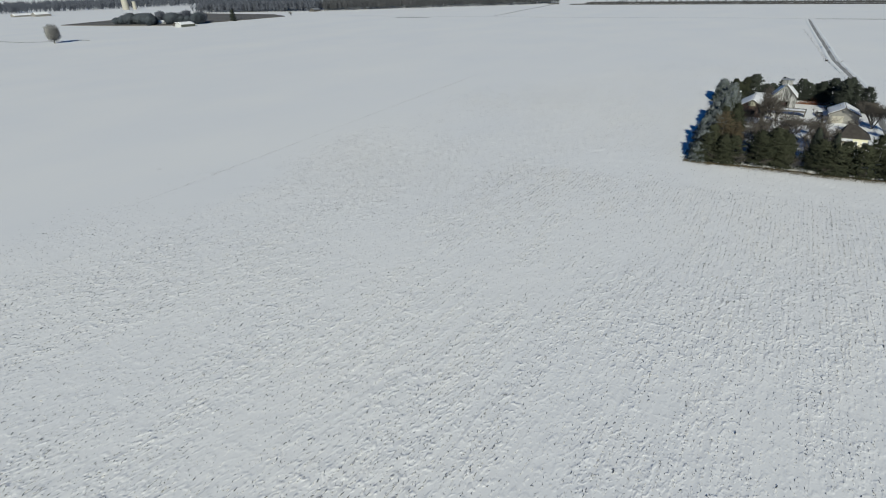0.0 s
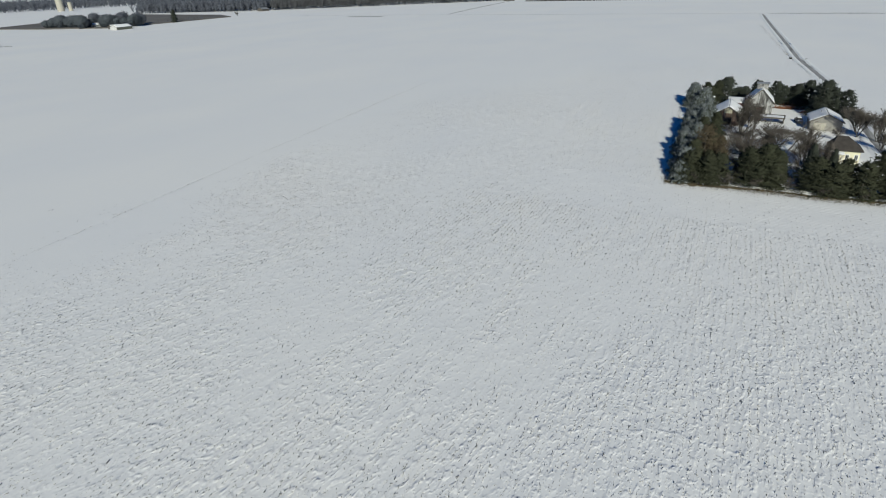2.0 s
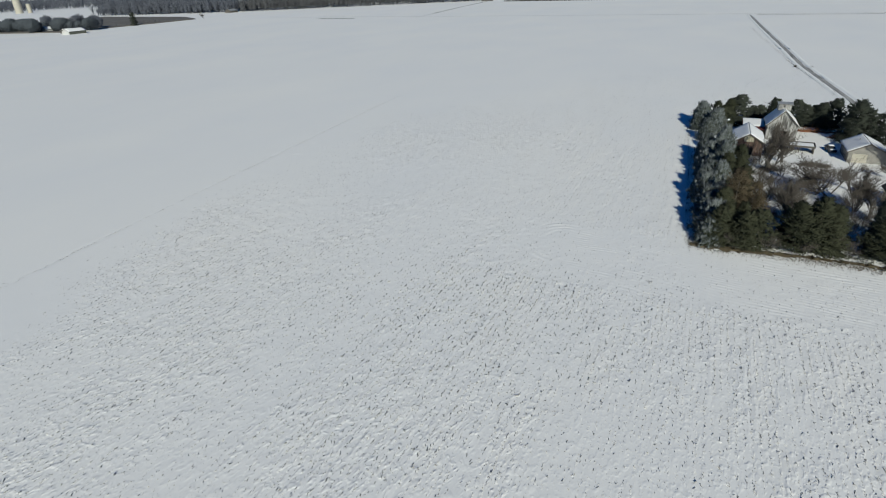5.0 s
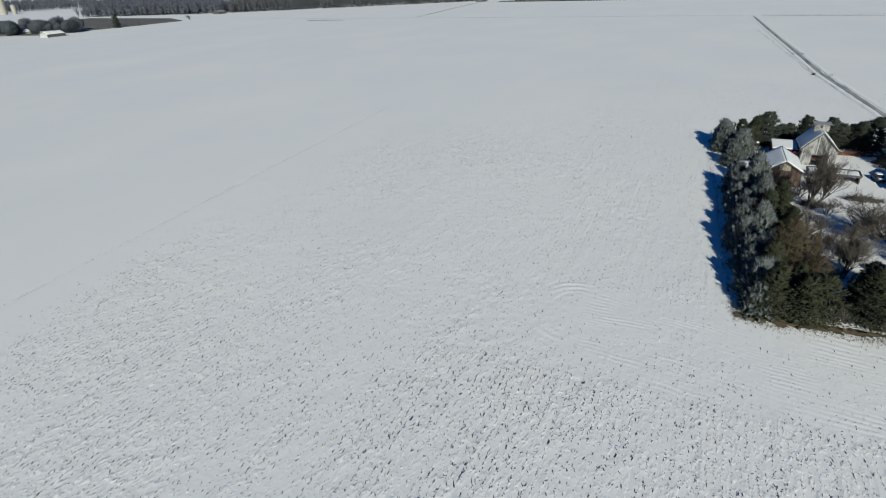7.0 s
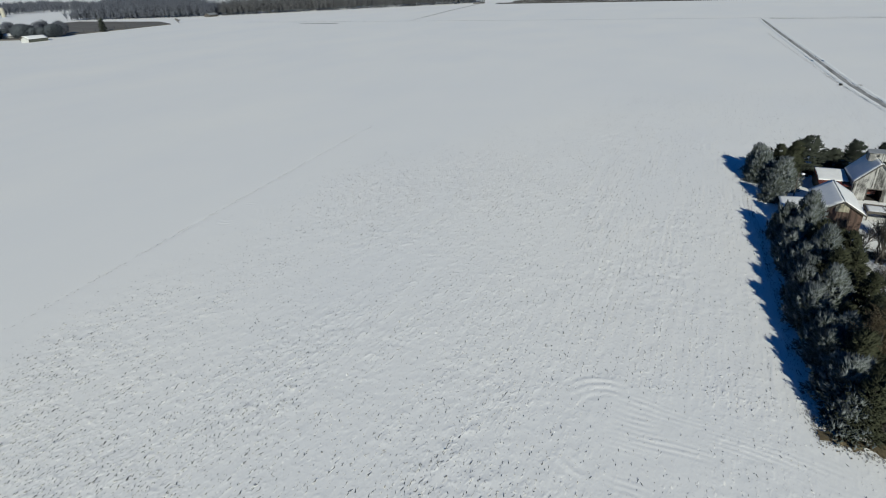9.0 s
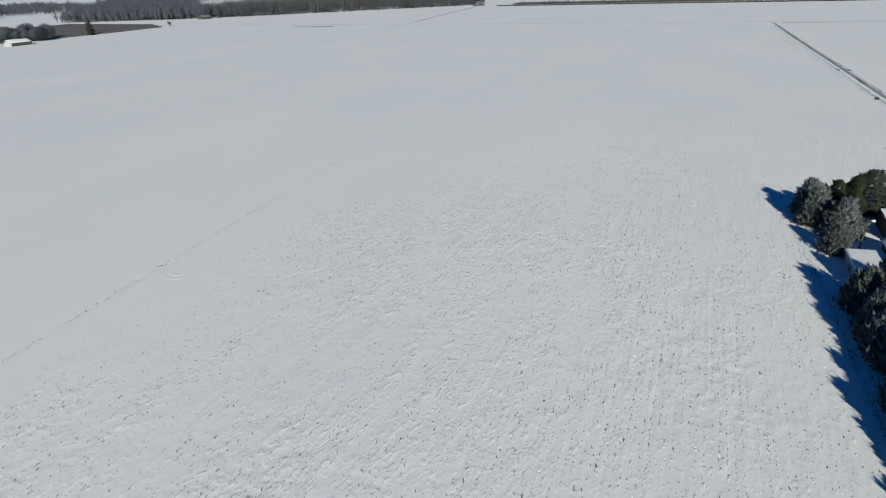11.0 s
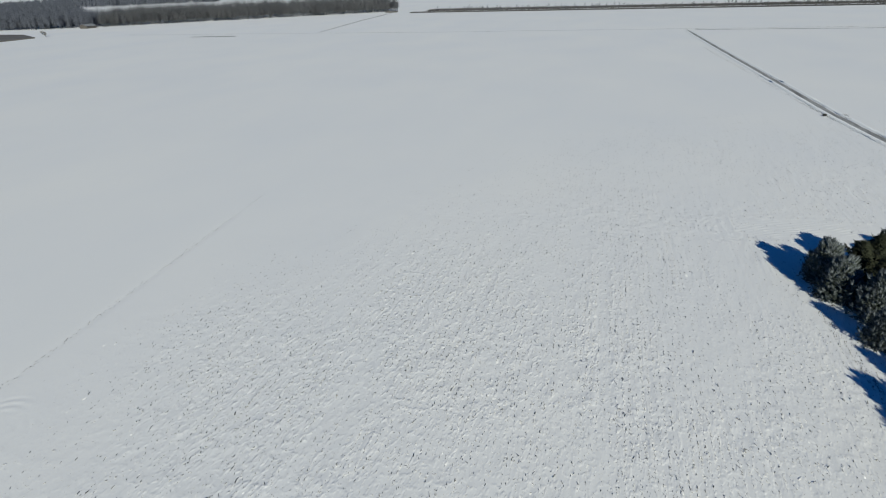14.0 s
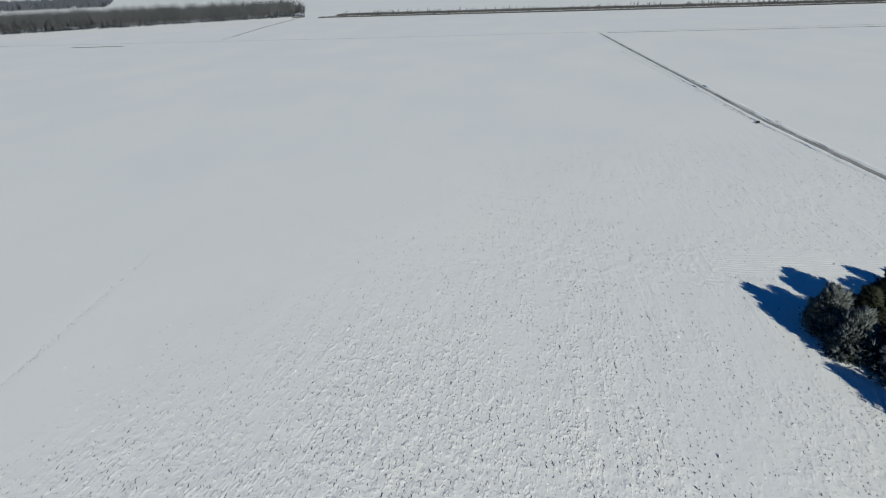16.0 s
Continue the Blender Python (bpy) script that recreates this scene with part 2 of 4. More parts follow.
def spikes(p, d, length, width, rng):
    """Slim three-sided points at p along d: verts and faces."""
    n = len(p)
    d = d / np.linalg.norm(d, axis=1)[:, None]
    ref = rng.normal(size=(n, 3))
    u = np.cross(d, ref)
    u /= np.linalg.norm(u, axis=1)[:, None] + 1e-9
    w = np.cross(d, u)
    v = np.empty((n, 4, 3))
    for k in range(3):
        a = 2 * math.pi * k / 3
        v[:, k] = p + (u * math.cos(a) + w * math.sin(a)) * width[:, None]
    v[:, 3] = p + d * length[:, None]
    f = np.array([[0, 1, 3], [1, 2, 3], [2, 0, 3]])[None] + 4 * np.arange(n)[:, None, None]
    return v.reshape(-1, 3), f.reshape(-1, 3)


# ---- ground ----

def ditch_x(y):
    return -114.0 - 0.085 * y + 1.0e-4 * y * y * 0.25


def axis(core0, core1, step, far0, far1, grow=1.12):
    a = list(np.arange(core0, core1 + step / 2, step))
    s = step
    while a[-1] < far1:
        s *= grow
        a.append(a[-1] + s)
    s = step
    while a[0] > far0:
        s *= grow
        a.insert(0, a[0] - s)
    return np.array(a)


def smooth(a, b, x):
    t = np.clip((x - a) / (b - a), 0, 1)
    return t * t * (3 - 2 * t)


def stubble_mask(x, y):
    """Where the stubble pokes out of the snow: 0 to 1."""
    m = smooth(0, 30, x - ditch_x(y) + 26 * (lattice_noise(x, y, 18, 21) - 0.5) - 4 + smooth(120, 40, y) * 10 + smooth(110, 145, y) * 8) * smooth(-30, -10, y) * smooth(520, 250, y)
    m *= 1 - smooth(-46, -40, x) * smooth(128, 131, y) * smooth(153, 150, y) * 0.65
    m *= 1 - smooth(-30, -26, x) * smooth(255, 257, y) * smooth(266, 264, y) * 0.75
    m *= 1 - smooth(-19, -17, x) * smooth(149, 151, y) * smooth(255, 253, y)
    edge = np.interp(y, (125, 170, 190, 205, 226, 246, 275, 310, 370), (-106, -85, -82, -86, -80, -58, -46, -33, -2))
    m *= 1 - smooth(110, 135, y) * smooth(0, -54, x - edge + 16 * (lattice_noise(x, y, 15, 29) - 0.5))
    m *= 1 - 0.6 * smooth(20, 26, x) * smooth(230, 260, y)
    p = 0.42 * lattice_noise(x, y * 0.55, 13, 5) + 0.30 * lattice_noise(x, y * 0.14, 1.9, 6) + 0.28 * lattice_noise(x, y * 0.5, 4.5, 27)
    p = smooth(0.26, 0.68, p)
    # thick patches
    for cx, cy, rx, ry, k in ((-42, 127, 9, 6, 0.7), (-88, 108, 9, 12, 0.35), (-92, 126, 12, 9, 0.3), (-52, 197, 5, 9, 0.5), (-51, 216, 6, 9, 0.45), (-24, 331, 5, 14, 0.6), (-38, 318, 6, 16, 0.4), (-10, 300, 12, 16, 0.5), (-8, 100, 16, 30, 0.12), (-86, 206, 8, 8, 0.3)):
        p = p + k * np.exp(-((x - cx) / rx) ** 2 - ((y - cy) / ry) ** 2)
    # smooth wheel tracks and drifts
    wig = 0.8 * (lattice_noise(x * 0, y, 16, 28) - 0.5)
    for tx, y0, y1, w in ((-71.2, 104, 190, 1.3), (-53.4, 178, 250, 1.1), (-61.0, 60, 125, 0.9), (-36.0, 20, 110, 0.9), (-84.5, 150, 215, 1.2), (-44.8, 205, 262, 0.8), (-22.5, 30, 120, 0.8)):
        p = p * (1 - 0.8 * smooth(w, w * 0.55, np.abs(x - tx + wig)) * smooth(y0, y0 + 12, y) * smooth(y1, y1 - 16, y))
    p = p * (1 - 0.4 * np.exp(-((x + 66) / 16) ** 2 - ((y - 182) / 20) ** 2))
    return m * (0.32 + 0.68 * np.clip(p, 0, 1.1))


def ground_height(x, y):
    near = smooth(-140, -120, x) * smooth(60, 40, x) * smooth(-40, -20, y) * smooth(420, 320, y)
    st = stubble_mask(x, y)
    z = 0.06 * (lattice_noise(x, y, 30, 1) - 0.5) * near
    z += 0.05 * (lattice_noise(x, y * 0.35, 0.8, 2) - 0.5) * near * (0.12 + st)
    z += 0.075 * (lattice_noise(x, y * 0.55, 0.5, 3) - 0.5) * near * (0.08 + st)
    z += 0.03 * (lattice_noise(x, y, 3.5, 4) - 0.5) * near
    # shallow ditch
    z -= 0.06 * np.exp(-((x - ditch_x(y)) / 0.75) ** 2) * smooth(40, 80, y) * smooth(262, 235, y) * (0.3 + 0.9 * lattice_noise(x * 0, y, 9, 31))
    # turning arcs and headland rows of the planter
    for cx, cy, r0, r1, side in ((-39, 144, 3, 8, 1), (-30, 258, 2, 8, 1), (-123, 178, 1, 8, 0), (-47, 206, 3, 9, 1)):
        r = np.hypot(x - cx, (y - cy) * 0.8) + 0.7 * lattice_noise(x, y, 4, 14)
        arc = smooth(r0, r0 + 1, r) * smooth(r1, r1 - 1, r)
        if side:
            arc = arc * smooth(2, -1, x - cx)
        z += 0.028 * np.cos(2 * math.pi * r / 1.1) * arc * smooth(0.35, 0.75, lattice_noise(x, y, 3.5, 8))
    for y0, y1, k in ((129, 151, 0.026), (255, 266, 0.030)):
        head = smooth(-40, -34, x) * smooth(40, 30, x) * smooth(y0, y0 + 2, y) * smooth(y1, y1 - 2, y)
        bend = 1.8 * lattice_noise(x * 0.6, y, 8, 7) + 0.25 * lattice_noise(x, y, 1.6, 15)
        one = np.cos(2 * math.pi * (y + 0.13 * x + bend) / 0.80) * smooth(0.25, 0.7, lattice_noise(x * 0.35, y, 2.2, 9))
        two = np.cos(2 * math.pi * (y + 0.05 * x + bend) / 0.86) * smooth(0.35, 0.8, lattice_noise(x * 0.2, y, 3.1, 10))
        z += k * (np.abs(one) ** 1.6 * np.sign(one) + 0.7 * np.abs(two) ** 1.6 * np.sign(two)) * head
    return z


def build_ground():
    gx = axis(-134, 46, ROW / 2, -5200, 5200, 1.15)
    gy = axis(252, 268, 0.24, 252, 268)
    gy = np.concatenate([axis(-6, 127.8, 1.1, -3000, -6, 1.17), np.arange(128.2, 152.1, 0.22), np.arange(153, 169.5, 1.5), np.arange(170.5, 187.5, 0.3), np.arange(188.5, 197.5, 1.5), np.arange(198.5, 214, 0.3), np.arange(215, 251, 1.5), gy, np.arange(268.8, 300, 1.0), axis(301.0, 302, 1.0, 301.0, 5200, 1.17)])
    X, Y = np.meshgrid(gx, gy)
    Z = ground_height(X, Y)
    near = smooth(-134, -128, X) * smooth(46, 40, X) * smooth(-6, 0, Y) * smooth(300, 285, Y)
    ridge = np.where(np.arange(len(gx)) % 2 == 0, 1.0, -1.0)[None, :]
    Z += (0.020 + 0.034 * smooth(-75, -35, X)) * ridge * near * (0.1 + stubble_mask(X, Y)) * (0.15 + 1.1 * smooth(0.35, 0.75, lattice_noise(X, Y * 0.16, 1.5, 12)))
    # a drift along the field's far edge
    Z += 0.5 * np.exp(-((Y - 696) / 6.0) ** 2) * smooth(-620, -560, X)
    nx, ny = len(gx), len(gy)
    i = (np.arange(ny - 1)[:, None] * nx + np.arange(nx - 1)[None, :]).ravel()
    f = np.stack([i, i + 1, i + nx + 1, i + nx], 1)
    me = npmesh("ground", np.stack([X, Y, Z], -1).reshape(-1, 3), f, M_FIELD, True)
    at = me.attributes.new("rough", "FLOAT", "POINT")
    at.data.foreach_set("value", (stubble_mask(X, Y) * (1 - 0.38 * smooth(85, 112, Y)) * (1 + 0.5 * smooth(168, 192, Y)) * (1 - 0.55 * smooth(222, 275, Y)) * (1 - 0.5 * smooth(-56, -42, X) * smooth(150, 160, Y))).astype(np.float32).ravel())
    tagged(new("ground", me), "wide flat snow-covered field with faint corn rows", "ground", kind="structure")


build_ground()


def build_stubble():
    rng = np.random.RandomState(11)
    n = 40000
    y = rng.uniform(-15, 400, n)
    x = np.round(rng.uniform(-150, 60, n) / ROW) * ROW + rng.normal(0, 0.11, n)
    keep = rng.rand(n) < stubble_mask(x, y) * smooth(410, 180, y) * (1 - 0.4 * smooth(205, 262, y))
    x, y = x[keep], y[keep]
    k = rng.randint(1, 3, len(x))
    big = np.repeat(rng.gamma(5.0, 0.2, len(x)), k)
    x, y = np.repeat(x, k), np.repeat(y, k)
    m = len(x)
    x, y = x + rng.normal(0, 0.07, m), y + rng.normal(0, 0.13, m)
    p = np.stack([x, y, ground_height(x, y) - 0.04], 1)
    d = np.stack([rng.normal(0, 0.5, m), rng.normal(0, 0.7, m), np.ones(m)], 1)
    v, f = spikes(p, d, rng.uniform(0.06, 0.15, m) * big + 0.05, rng.uniform(0.020, 0.042, m) * np.sqrt(big), rng)
    me = npmesh("corn_stubble", v, f, M_STALK)
    tagged(new("corn_stubble", me), "broken dry corn stubble poking through the snow", "stubble", kind="stuff")


build_stubble()


def build_clods():
    """Snow-capped clods along the rows, each with a broken stalk or two in its lee."""
    rng = np.random.RandomState(12)
    n = 820000
    y = rng.uniform(-12, 390, n)
    x = np.round(rng.uniform(-140, 50, n) / ROW) * ROW + rng.normal(0, 0.09, n)
    keep = rng.rand(n) < stubble_mask(x, y) * smooth(390, 300, y) * (0.66 + 0.34 * smooth(160, 120, y) + 0.34 * smooth(175, 195, y)) * (1 - 0.4 * smooth(-46, -36, x) * smooth(150, 158, y)) * (1 - 0.2 * smooth(-50, -72, x) * smooth(115, 150, y) * smooth(200, 180, y))
    x, y = x[keep], y[keep]
    m = len(x)
    size = rng.gamma(12.0, 0.84 / 12.0, m) * (1 + 0.35 * np.exp(-((x + 48) / 22) ** 2 - ((y - 118) / 16) ** 2) + 0.18 * smooth(160, 205, y) - 0.12 * smooth(100, 60, y))
    turn = rng.normal(0, 0.22, m)
    c, q = np.cos(turn), np.sin(turn)
    hl, hw, h = rng.uniform(0.16, 0.45, m) * size, rng.uniform(0.08, 0.14, m) * size, rng.uniform(0.018, 0.058, m) * size
    z = ground_height(x, y)
    whole = x, y, z, size, hl, m
    cap = rng.rand(m) < 0.28 + 0.10 * smooth(170, 190, y) - 0.22 * smooth(215, 250, y)
    x, y, z, c, q, hl, hw, h = x[cap], y[cap], z[cap], c[cap], q[cap], hl[cap], hw[cap], h[cap]
    m = len(x)
    v = np.empty((m, 5, 3))
    for k in range(4):
        a = 2 * math.pi * k / 4
        e = rng.uniform(0.7, 1.3, m)
        u, w = math.sin(a) * hw * e, math.cos(a) * hl * e
        v[:, k] = np.stack([x + u * c - w * q, y + u * q + w * c, z - 0.02], 1)
    w = hl * rng.uniform(-0.5, 0.5, m)
    v[:, 4] = np.stack([x - w * q, y + w * c, z + h], 1)
    f = np.array([[1, 0, 4], [2, 1, 4], [3, 2, 4], [0, 3, 4]])
    f = (f[None] + 5 * np.arange(m)[:, None, None]).reshape(-1, 3)
    me = npmesh("snow_clods", v.reshape(-1, 3), f, M_FIELD, True)
    tagged(new("snow_clods", me), "small snow-capped clods along the corn rows", "snow clods", kind="stuff")
    x, y, z, size, hl, m = whole
    some = rng.rand(m) < 0.64 * (1 - 0.3 * smooth(178, 200, y)) * (1 - 0.55 * smooth(205, 262, y))
    x, y, z, size, hl = x[some], y[some], z[some], size[some], hl[some]
    m = len(x)
    p = np.stack([x + rng.normal(-0.05, 0.08, m), y + hl * rng.uniform(0.3, 1.0, m), z - 0.03], 1)
    big = 1.0 + 0.12 * smooth(150, 125, y)
    d = np.stack([rng.normal(0, 0.45, m), np.where(rng.rand(m) < 0.5, 1.0, -1.0), rng.uniform(0.15, 0.6, m)], 1)
    v, f = spikes(p, d, rng.uniform(0.15, 0.32, m) * size * big, rng.uniform(0.038, 0.060, m) * size * big, rng)
    me = npmesh("corn_stubble", v, f, M_STALK)
    tagged(new("corn_stubble", me), "broken corn stalk butts lying in the snow", "stubble", kind="stuff")


build_clods()


def strip_mesh(name, pts, widths, z, material, step=4.0, wobble=0.0, seed=3):
    """A ribbon on the ground along a polyline, five points wide, a little crowned."""
    rng = np.random.RandomState(seed)
    P = [Vector(p) for p in pts]
    rows = []
    for a, b, w0, w1 in zip(P, P[1:], widths, widths[1:]):
        n = max(2, int((b - a).length / step))
        for i in range(n):
            t = i / n
            c, w = a.lerp(b, t), w0 + (w1 - w0) * t
            s = Vector((-(b - a).y, (b - a).x)).normalized()
            rows.append([(c.x + s.x * k * w + rng.normal(0, wobble), c.y + s.y * k * w + rng.normal(0, wobble), z * (1 - 4.2 * k * k)) for k in (-0.5, -0.25, 0, 0.25, 0.5)])
    v = np.array(rows).reshape(-1, 3)
    i = (np.arange(len(rows) - 1)[:, None] * 5 + np.arange(4)[None, :]).ravel()
    return npmesh(name, v, np.stack([i, i + 1, i + 6, i + 5], 1), material, True)


road = new("road", strip_mesh("road", [(42, -600), (30, 120), (28, 240), (26.8, 290), (20, 368), (17, 450), (12.5, 560), (8, 690)], [2.3, 2.3, 2.2, 2.1, 2.0, 2.1, 2.4, 2.4], 0.1, M_GRAVEL, wobble=0.08))
tagged(road, "narrow grey gravel farm road cleared of snow", "road", kind="structure")
for dx, nm in ((-2.2, "snow_bank"), (2.2, "snow_bank")):
    b = new(nm, strip_mesh(nm, [(42 + dx, -600), (30 + dx, 120), (28 + dx, 240), (26.8 + dx, 290), (20 + dx, 368), (17 + dx, 450), (12.5 + dx, 560), (8 + dx, 682)], [2.2] * 8, 0.16, M_SNOW, 2.0, 0.25, 5))
    tagged(b, "low ploughed snow bank along the gravel road", "snow bank", kind="structure")


verge = new("grass_verge", strip_mesh("grass_verge", [(-17.4, 150.2), (-13, 150.3), (-8, 151.0), (4.5, 151.6), (10, 151.2), (20, 152.0), (33, 152.8)], [0.8, 1.9, 1.6, 0.9, 0.7, 1.4, 1.5], 0.10, M_VERGE, 0.5, 0.34, 8))
tagged(verge, "strip of brown dead grass along the front windbreak", "grass", kind="structure")


# ---- trees ----
def conifer_meshes(h, r, seed, n, material, power=0.8, low=0.03, size=1.0, blunt=0.0, k=14, vary=(0.55, 1.18), up=0.3, tips=0):
    """Trunk and crown of a spruce or pine: tiers of drooping boughs, each a bunch of needle sprays."""
    rng = np.random.RandomState(seed)
    bm = bmesh.new()
    tube(bm, (0, 0, -0.3), (0, 0, h * 0.5), 0.028 * h * 0.7, 0.016 * h * 0.7, 8)
    tube(bm, (0, 0, h * 0.5), (0, 0, h * 0.97), 0.016 * h * 0.7, 0.01, 6)
    nb = n // k
    t = low + (0.99 - low) * (np.arange(nb) + rng.rand(nb)) / nb
    t = 1 - (1 - t) ** 0.72 * 1.0
    t = np.clip(t, low, 0.985)
    prof = np.maximum((1 - t) ** power, blunt * np.sqrt(np.clip(1 - t, 0, 1)))
    prof *= np.clip(0.62 + t * 3.2, 0, 1)
    az = np.arange(nb) * 2.39996 + rng.normal(0, 0.35, nb)
    lobe = 1 + 0.16 * np.sin(az * 3 + seed) + 0.10 * np.sin(az * 5 + t * 9)
    L = r * prof * lobe * rng.uniform(*vary, nb) + 0.12
    tilt = -0.28 + 0.95 * t + rng.normal(0, 0.12, nb)
    d = np.stack([np.cos(az) * np.cos(tilt), np.sin(az) * np.cos(tilt), np.sin(tilt)], 1)
    base = np.stack([np.zeros(nb), np.zeros(nb), t * h], 1)
    s = rng.uniform(0.25, 1.0, (nb, k)) ** (0.7 if k < 20 else 0.45)
    P = base[:, None] + d[:, None] * (L[:, None] * s)[..., None]
    side = np.stack([-np.sin(az), np.cos(az), np.zeros(nb)], 1)
    spread = rng.normal(0, 0.16 if k < 20 else 0.2, (nb, k)) * (0.4 + L[:, None])
    P = P + side[:, None] * spread[..., None]
    P[..., 2] += rng.normal(0, 0.12, (nb, k)) - 0.06 * s * s * L[:, None]
    D = d[:, None] * 1.0 + side[:, None] * (rng.normal(0, 0.55, (nb, k)) + spread * 0.8)[..., None]
    D = D + np.array([0, 0, 1.0]) * rng.normal(up, 0.40, (nb, k))[..., None]
    P, D = P.reshape(-1, 3), D.reshape(-1, 3)
    m = len(P)
    P[:, 2] = np.maximum(P[:, 2], 0.1)
    v, f = spikes(P, D, rng.uniform(0.30, 0.75, m) * size, rng.uniform(0.07, 0.15, m) * size, rng)
    crown = npmesh("crown", v, f, material)
    if not tips:
        return bm, crown, None
    # pale upright tufts at the ends of the boughs
    q = base[:, None] + d[:, None] * (L[:, None] * rng.uniform(0.55, 1.04, (nb, tips)))[..., None]
    q = q + side[:, None] * (rng.normal(0, 0.2, (nb, tips)) * (0.5 + L[:, None]))[..., None]
    q[..., 2] = np.maximum(q[..., 2] + rng.normal(0.08, 0.12, (nb, tips)), 0.15)
    w = d[:, None] * 0.45 + np.array([0, 0, 0.95]) + rng.normal(0, 0.18, (nb, tips, 3))
    big = np.repeat(rng.uniform(0.75, 1.5, nb * tips), 6)
    q, w = np.repeat(q.reshape(-1, 3), 6, 0), np.repeat(w.reshape(-1, 3), 6, 0)
    m = len(q)
    v, f = spikes(q + rng.normal(0, 0.06, (m, 3)) * big[:, None], w + rng.normal(0, 0.24, (m, 3)), rng.uniform(0.4, 0.85, m) * size * big, rng.uniform(0.06, 0.12, m) * size * big, rng)
    return bm, crown, npmesh("frosted_foliage", v, f, M_FROST)


def conifer(name, label, *a, **kw):
    bm, crown, frost = conifer_meshes(*a, **kw)
    e = new(name)
    part("trunk", bm, M_BARK, e)
    mesh_part("crown", crown, e)
    if frost:
        mesh_part("frosted_foliage", frost, e, "pale frosted needle tips")
    return tagged(e, label, "tree")


def bare_tree_meshes(h, seed, spread=0.5, stems=1, twigs=5, lift=0.28, fan=0.2):
    rng = random.Random(seed)
    wood, tips = bmesh.new(), []

    def grow(p, d, length, r, level):
        q = p + d * length * 0.5
        d2 = (d + Vector((rng.gauss(0, 0.12), rng.gauss(0, 0.12), rng.gauss(0.04, 0.08)))).normalized()
        e = q + d2 * length * 0.5
        sides = 7 if level == 0 else (5 if level == 1 else 3)
        if level < 3:
            tube(wood, p, q, r, r * 0.8, sides)
            tube(wood, q, e, r * 0.8, r * 0.55, sides)
        else:
            tube(wood, p, e, r, r * 0.5, 3)
        if level == 3:
            for _ in range(twigs):
                a = q.lerp(e, rng.random())
                tips.append((a, (d2 + Vector((rng.gauss(0, 0.6), rng.gauss(0, 0.6), rng.gauss(0.1, 0.4)))).normalized(), rng.uniform(0.06, 0.14) * h))
            return
        for i in range(4 if level else 6):
            a = p.lerp(q, 1.0) if i % 2 else q.lerp(e, rng.uniform(0.2, 1))
            if level == 0:
                a = p.lerp(e, rng.uniform(0.25, 1))
            dd = (d2 + Vector((rng.gauss(0, spread), rng.gauss(0, spread), rng.gauss(lift, 0.2)))).normalized()
            grow(a, dd, length * rng.uniform(0.55, 0.8), r * 0.56, level + 1)

    for s in range(stems):
        lean = 0.08 if stems == 1 else fan
        d = Vector((rng.gauss(0, lean), rng.gauss(0, lean), 1)).normalized()
        grow(Vector((rng.gauss(0, 0.1 * (stems - 1)), rng.gauss(0, 0.1 * (stems - 1)), -0.2)), d, h * 0.42, h * 0.013, 0)
    r2 = np.random.RandomState(seed)
    p, d, l = (np.array([tuple(t[0]) for t in tips]), np.array([tuple(t[1]) for t in tips]), np.array([t[2] for t in tips]))
    v, f = spikes(p, d, l, np.full(len(p), 0.0020 * h), r2)
    return wood, npmesh("twigs", v, f, M_TWIG)


def bare_tree(label, h, seed, **kw):
    wood, tw = bare_tree_meshes(h, seed, **kw)
    e = new("bare_tree")
    part("trunk", wood, M_BARK, e, "grey trunk and limbs")
    mesh_part("crown", tw, e, "crown of thin bare twigs")
    return tagged(e, label, "tree")


def plant(proto, places, group, label=""):
    """Puts the first at the first place and copies it to the others: x, y, scale, turn; each leans and spreads a little differently."""
    made = []
    for i, (x, y, s, a) in enumerate(places):
        u, v, w = math.sin(x * 3.1 + y), math.sin(x * 1.7 - y * 2.3), math.sin(x * 5.3 + y * 0.7)
        ob = proto if i == 0 else copy_thing(proto, pose(0, 0, 0))
        ob.matrix_basis = pose(x, y, 0, 3.5 * u, 3.5 * v, a) @ Matrix.Diagonal((s * (1 + 0.14 * w), s * (1 - 0.12 * w), s * (1 + 0.07 * u), 1))
        tagged(ob, label, group=group)
        made.append(ob)
    return made


rt = random.Random(4)
# west side: low spruces outside, tall ones behind them
outer = [(-16.6 + 1.5 * min(1.0, max(0.0, (174 - y) / 20)) + rt.gauss(0, 0.4), y + rt.gauss(0, 0.5), rt.uniform(0.72, 1.12), rt.uniform(0, 360)) for y in (152.5, 156, 159.5, 163.5, 167.5, 171.5, 175.5, 179.5, 183.5, 187.5, 191.5, 195.5, 199.5, 202.6)]
tall = [(-14.2 + 0.8 * min(1.0, max(0.0, (174 - y) / 20)) + rt.gauss(0, 0.5), y + rt.gauss(0, 0.6), rt.uniform(0.82, 1.08), rt.uniform(0, 360)) for y in (155, 160.5, 166, 171, 176, 181.5, 187, 192.5, 198, 204)]
W_LABEL = "blue spruce with frosted silvery needles in the windbreak"
A = conifer("spruce_tree", "low " + W_LABEL, 5.2, 2.8, 21, 3600, M_SPRUCE, 0.6, 0.02, 1.0, 0.55, up=0.6, vary=(0.45, 1.25), tips=2)
B = conifer("spruce_tree", "stout " + W_LABEL, 5.6, 2.9, 29, 3800, M_SPRUCE, 0.72, 0.02, 1.0, 0.4, up=0.6, vary=(0.45, 1.25), tips=2)
plant(A, outer[0::2], "west windbreak spruces")
plant(B, outer[1::2], "west windbreak spruces")
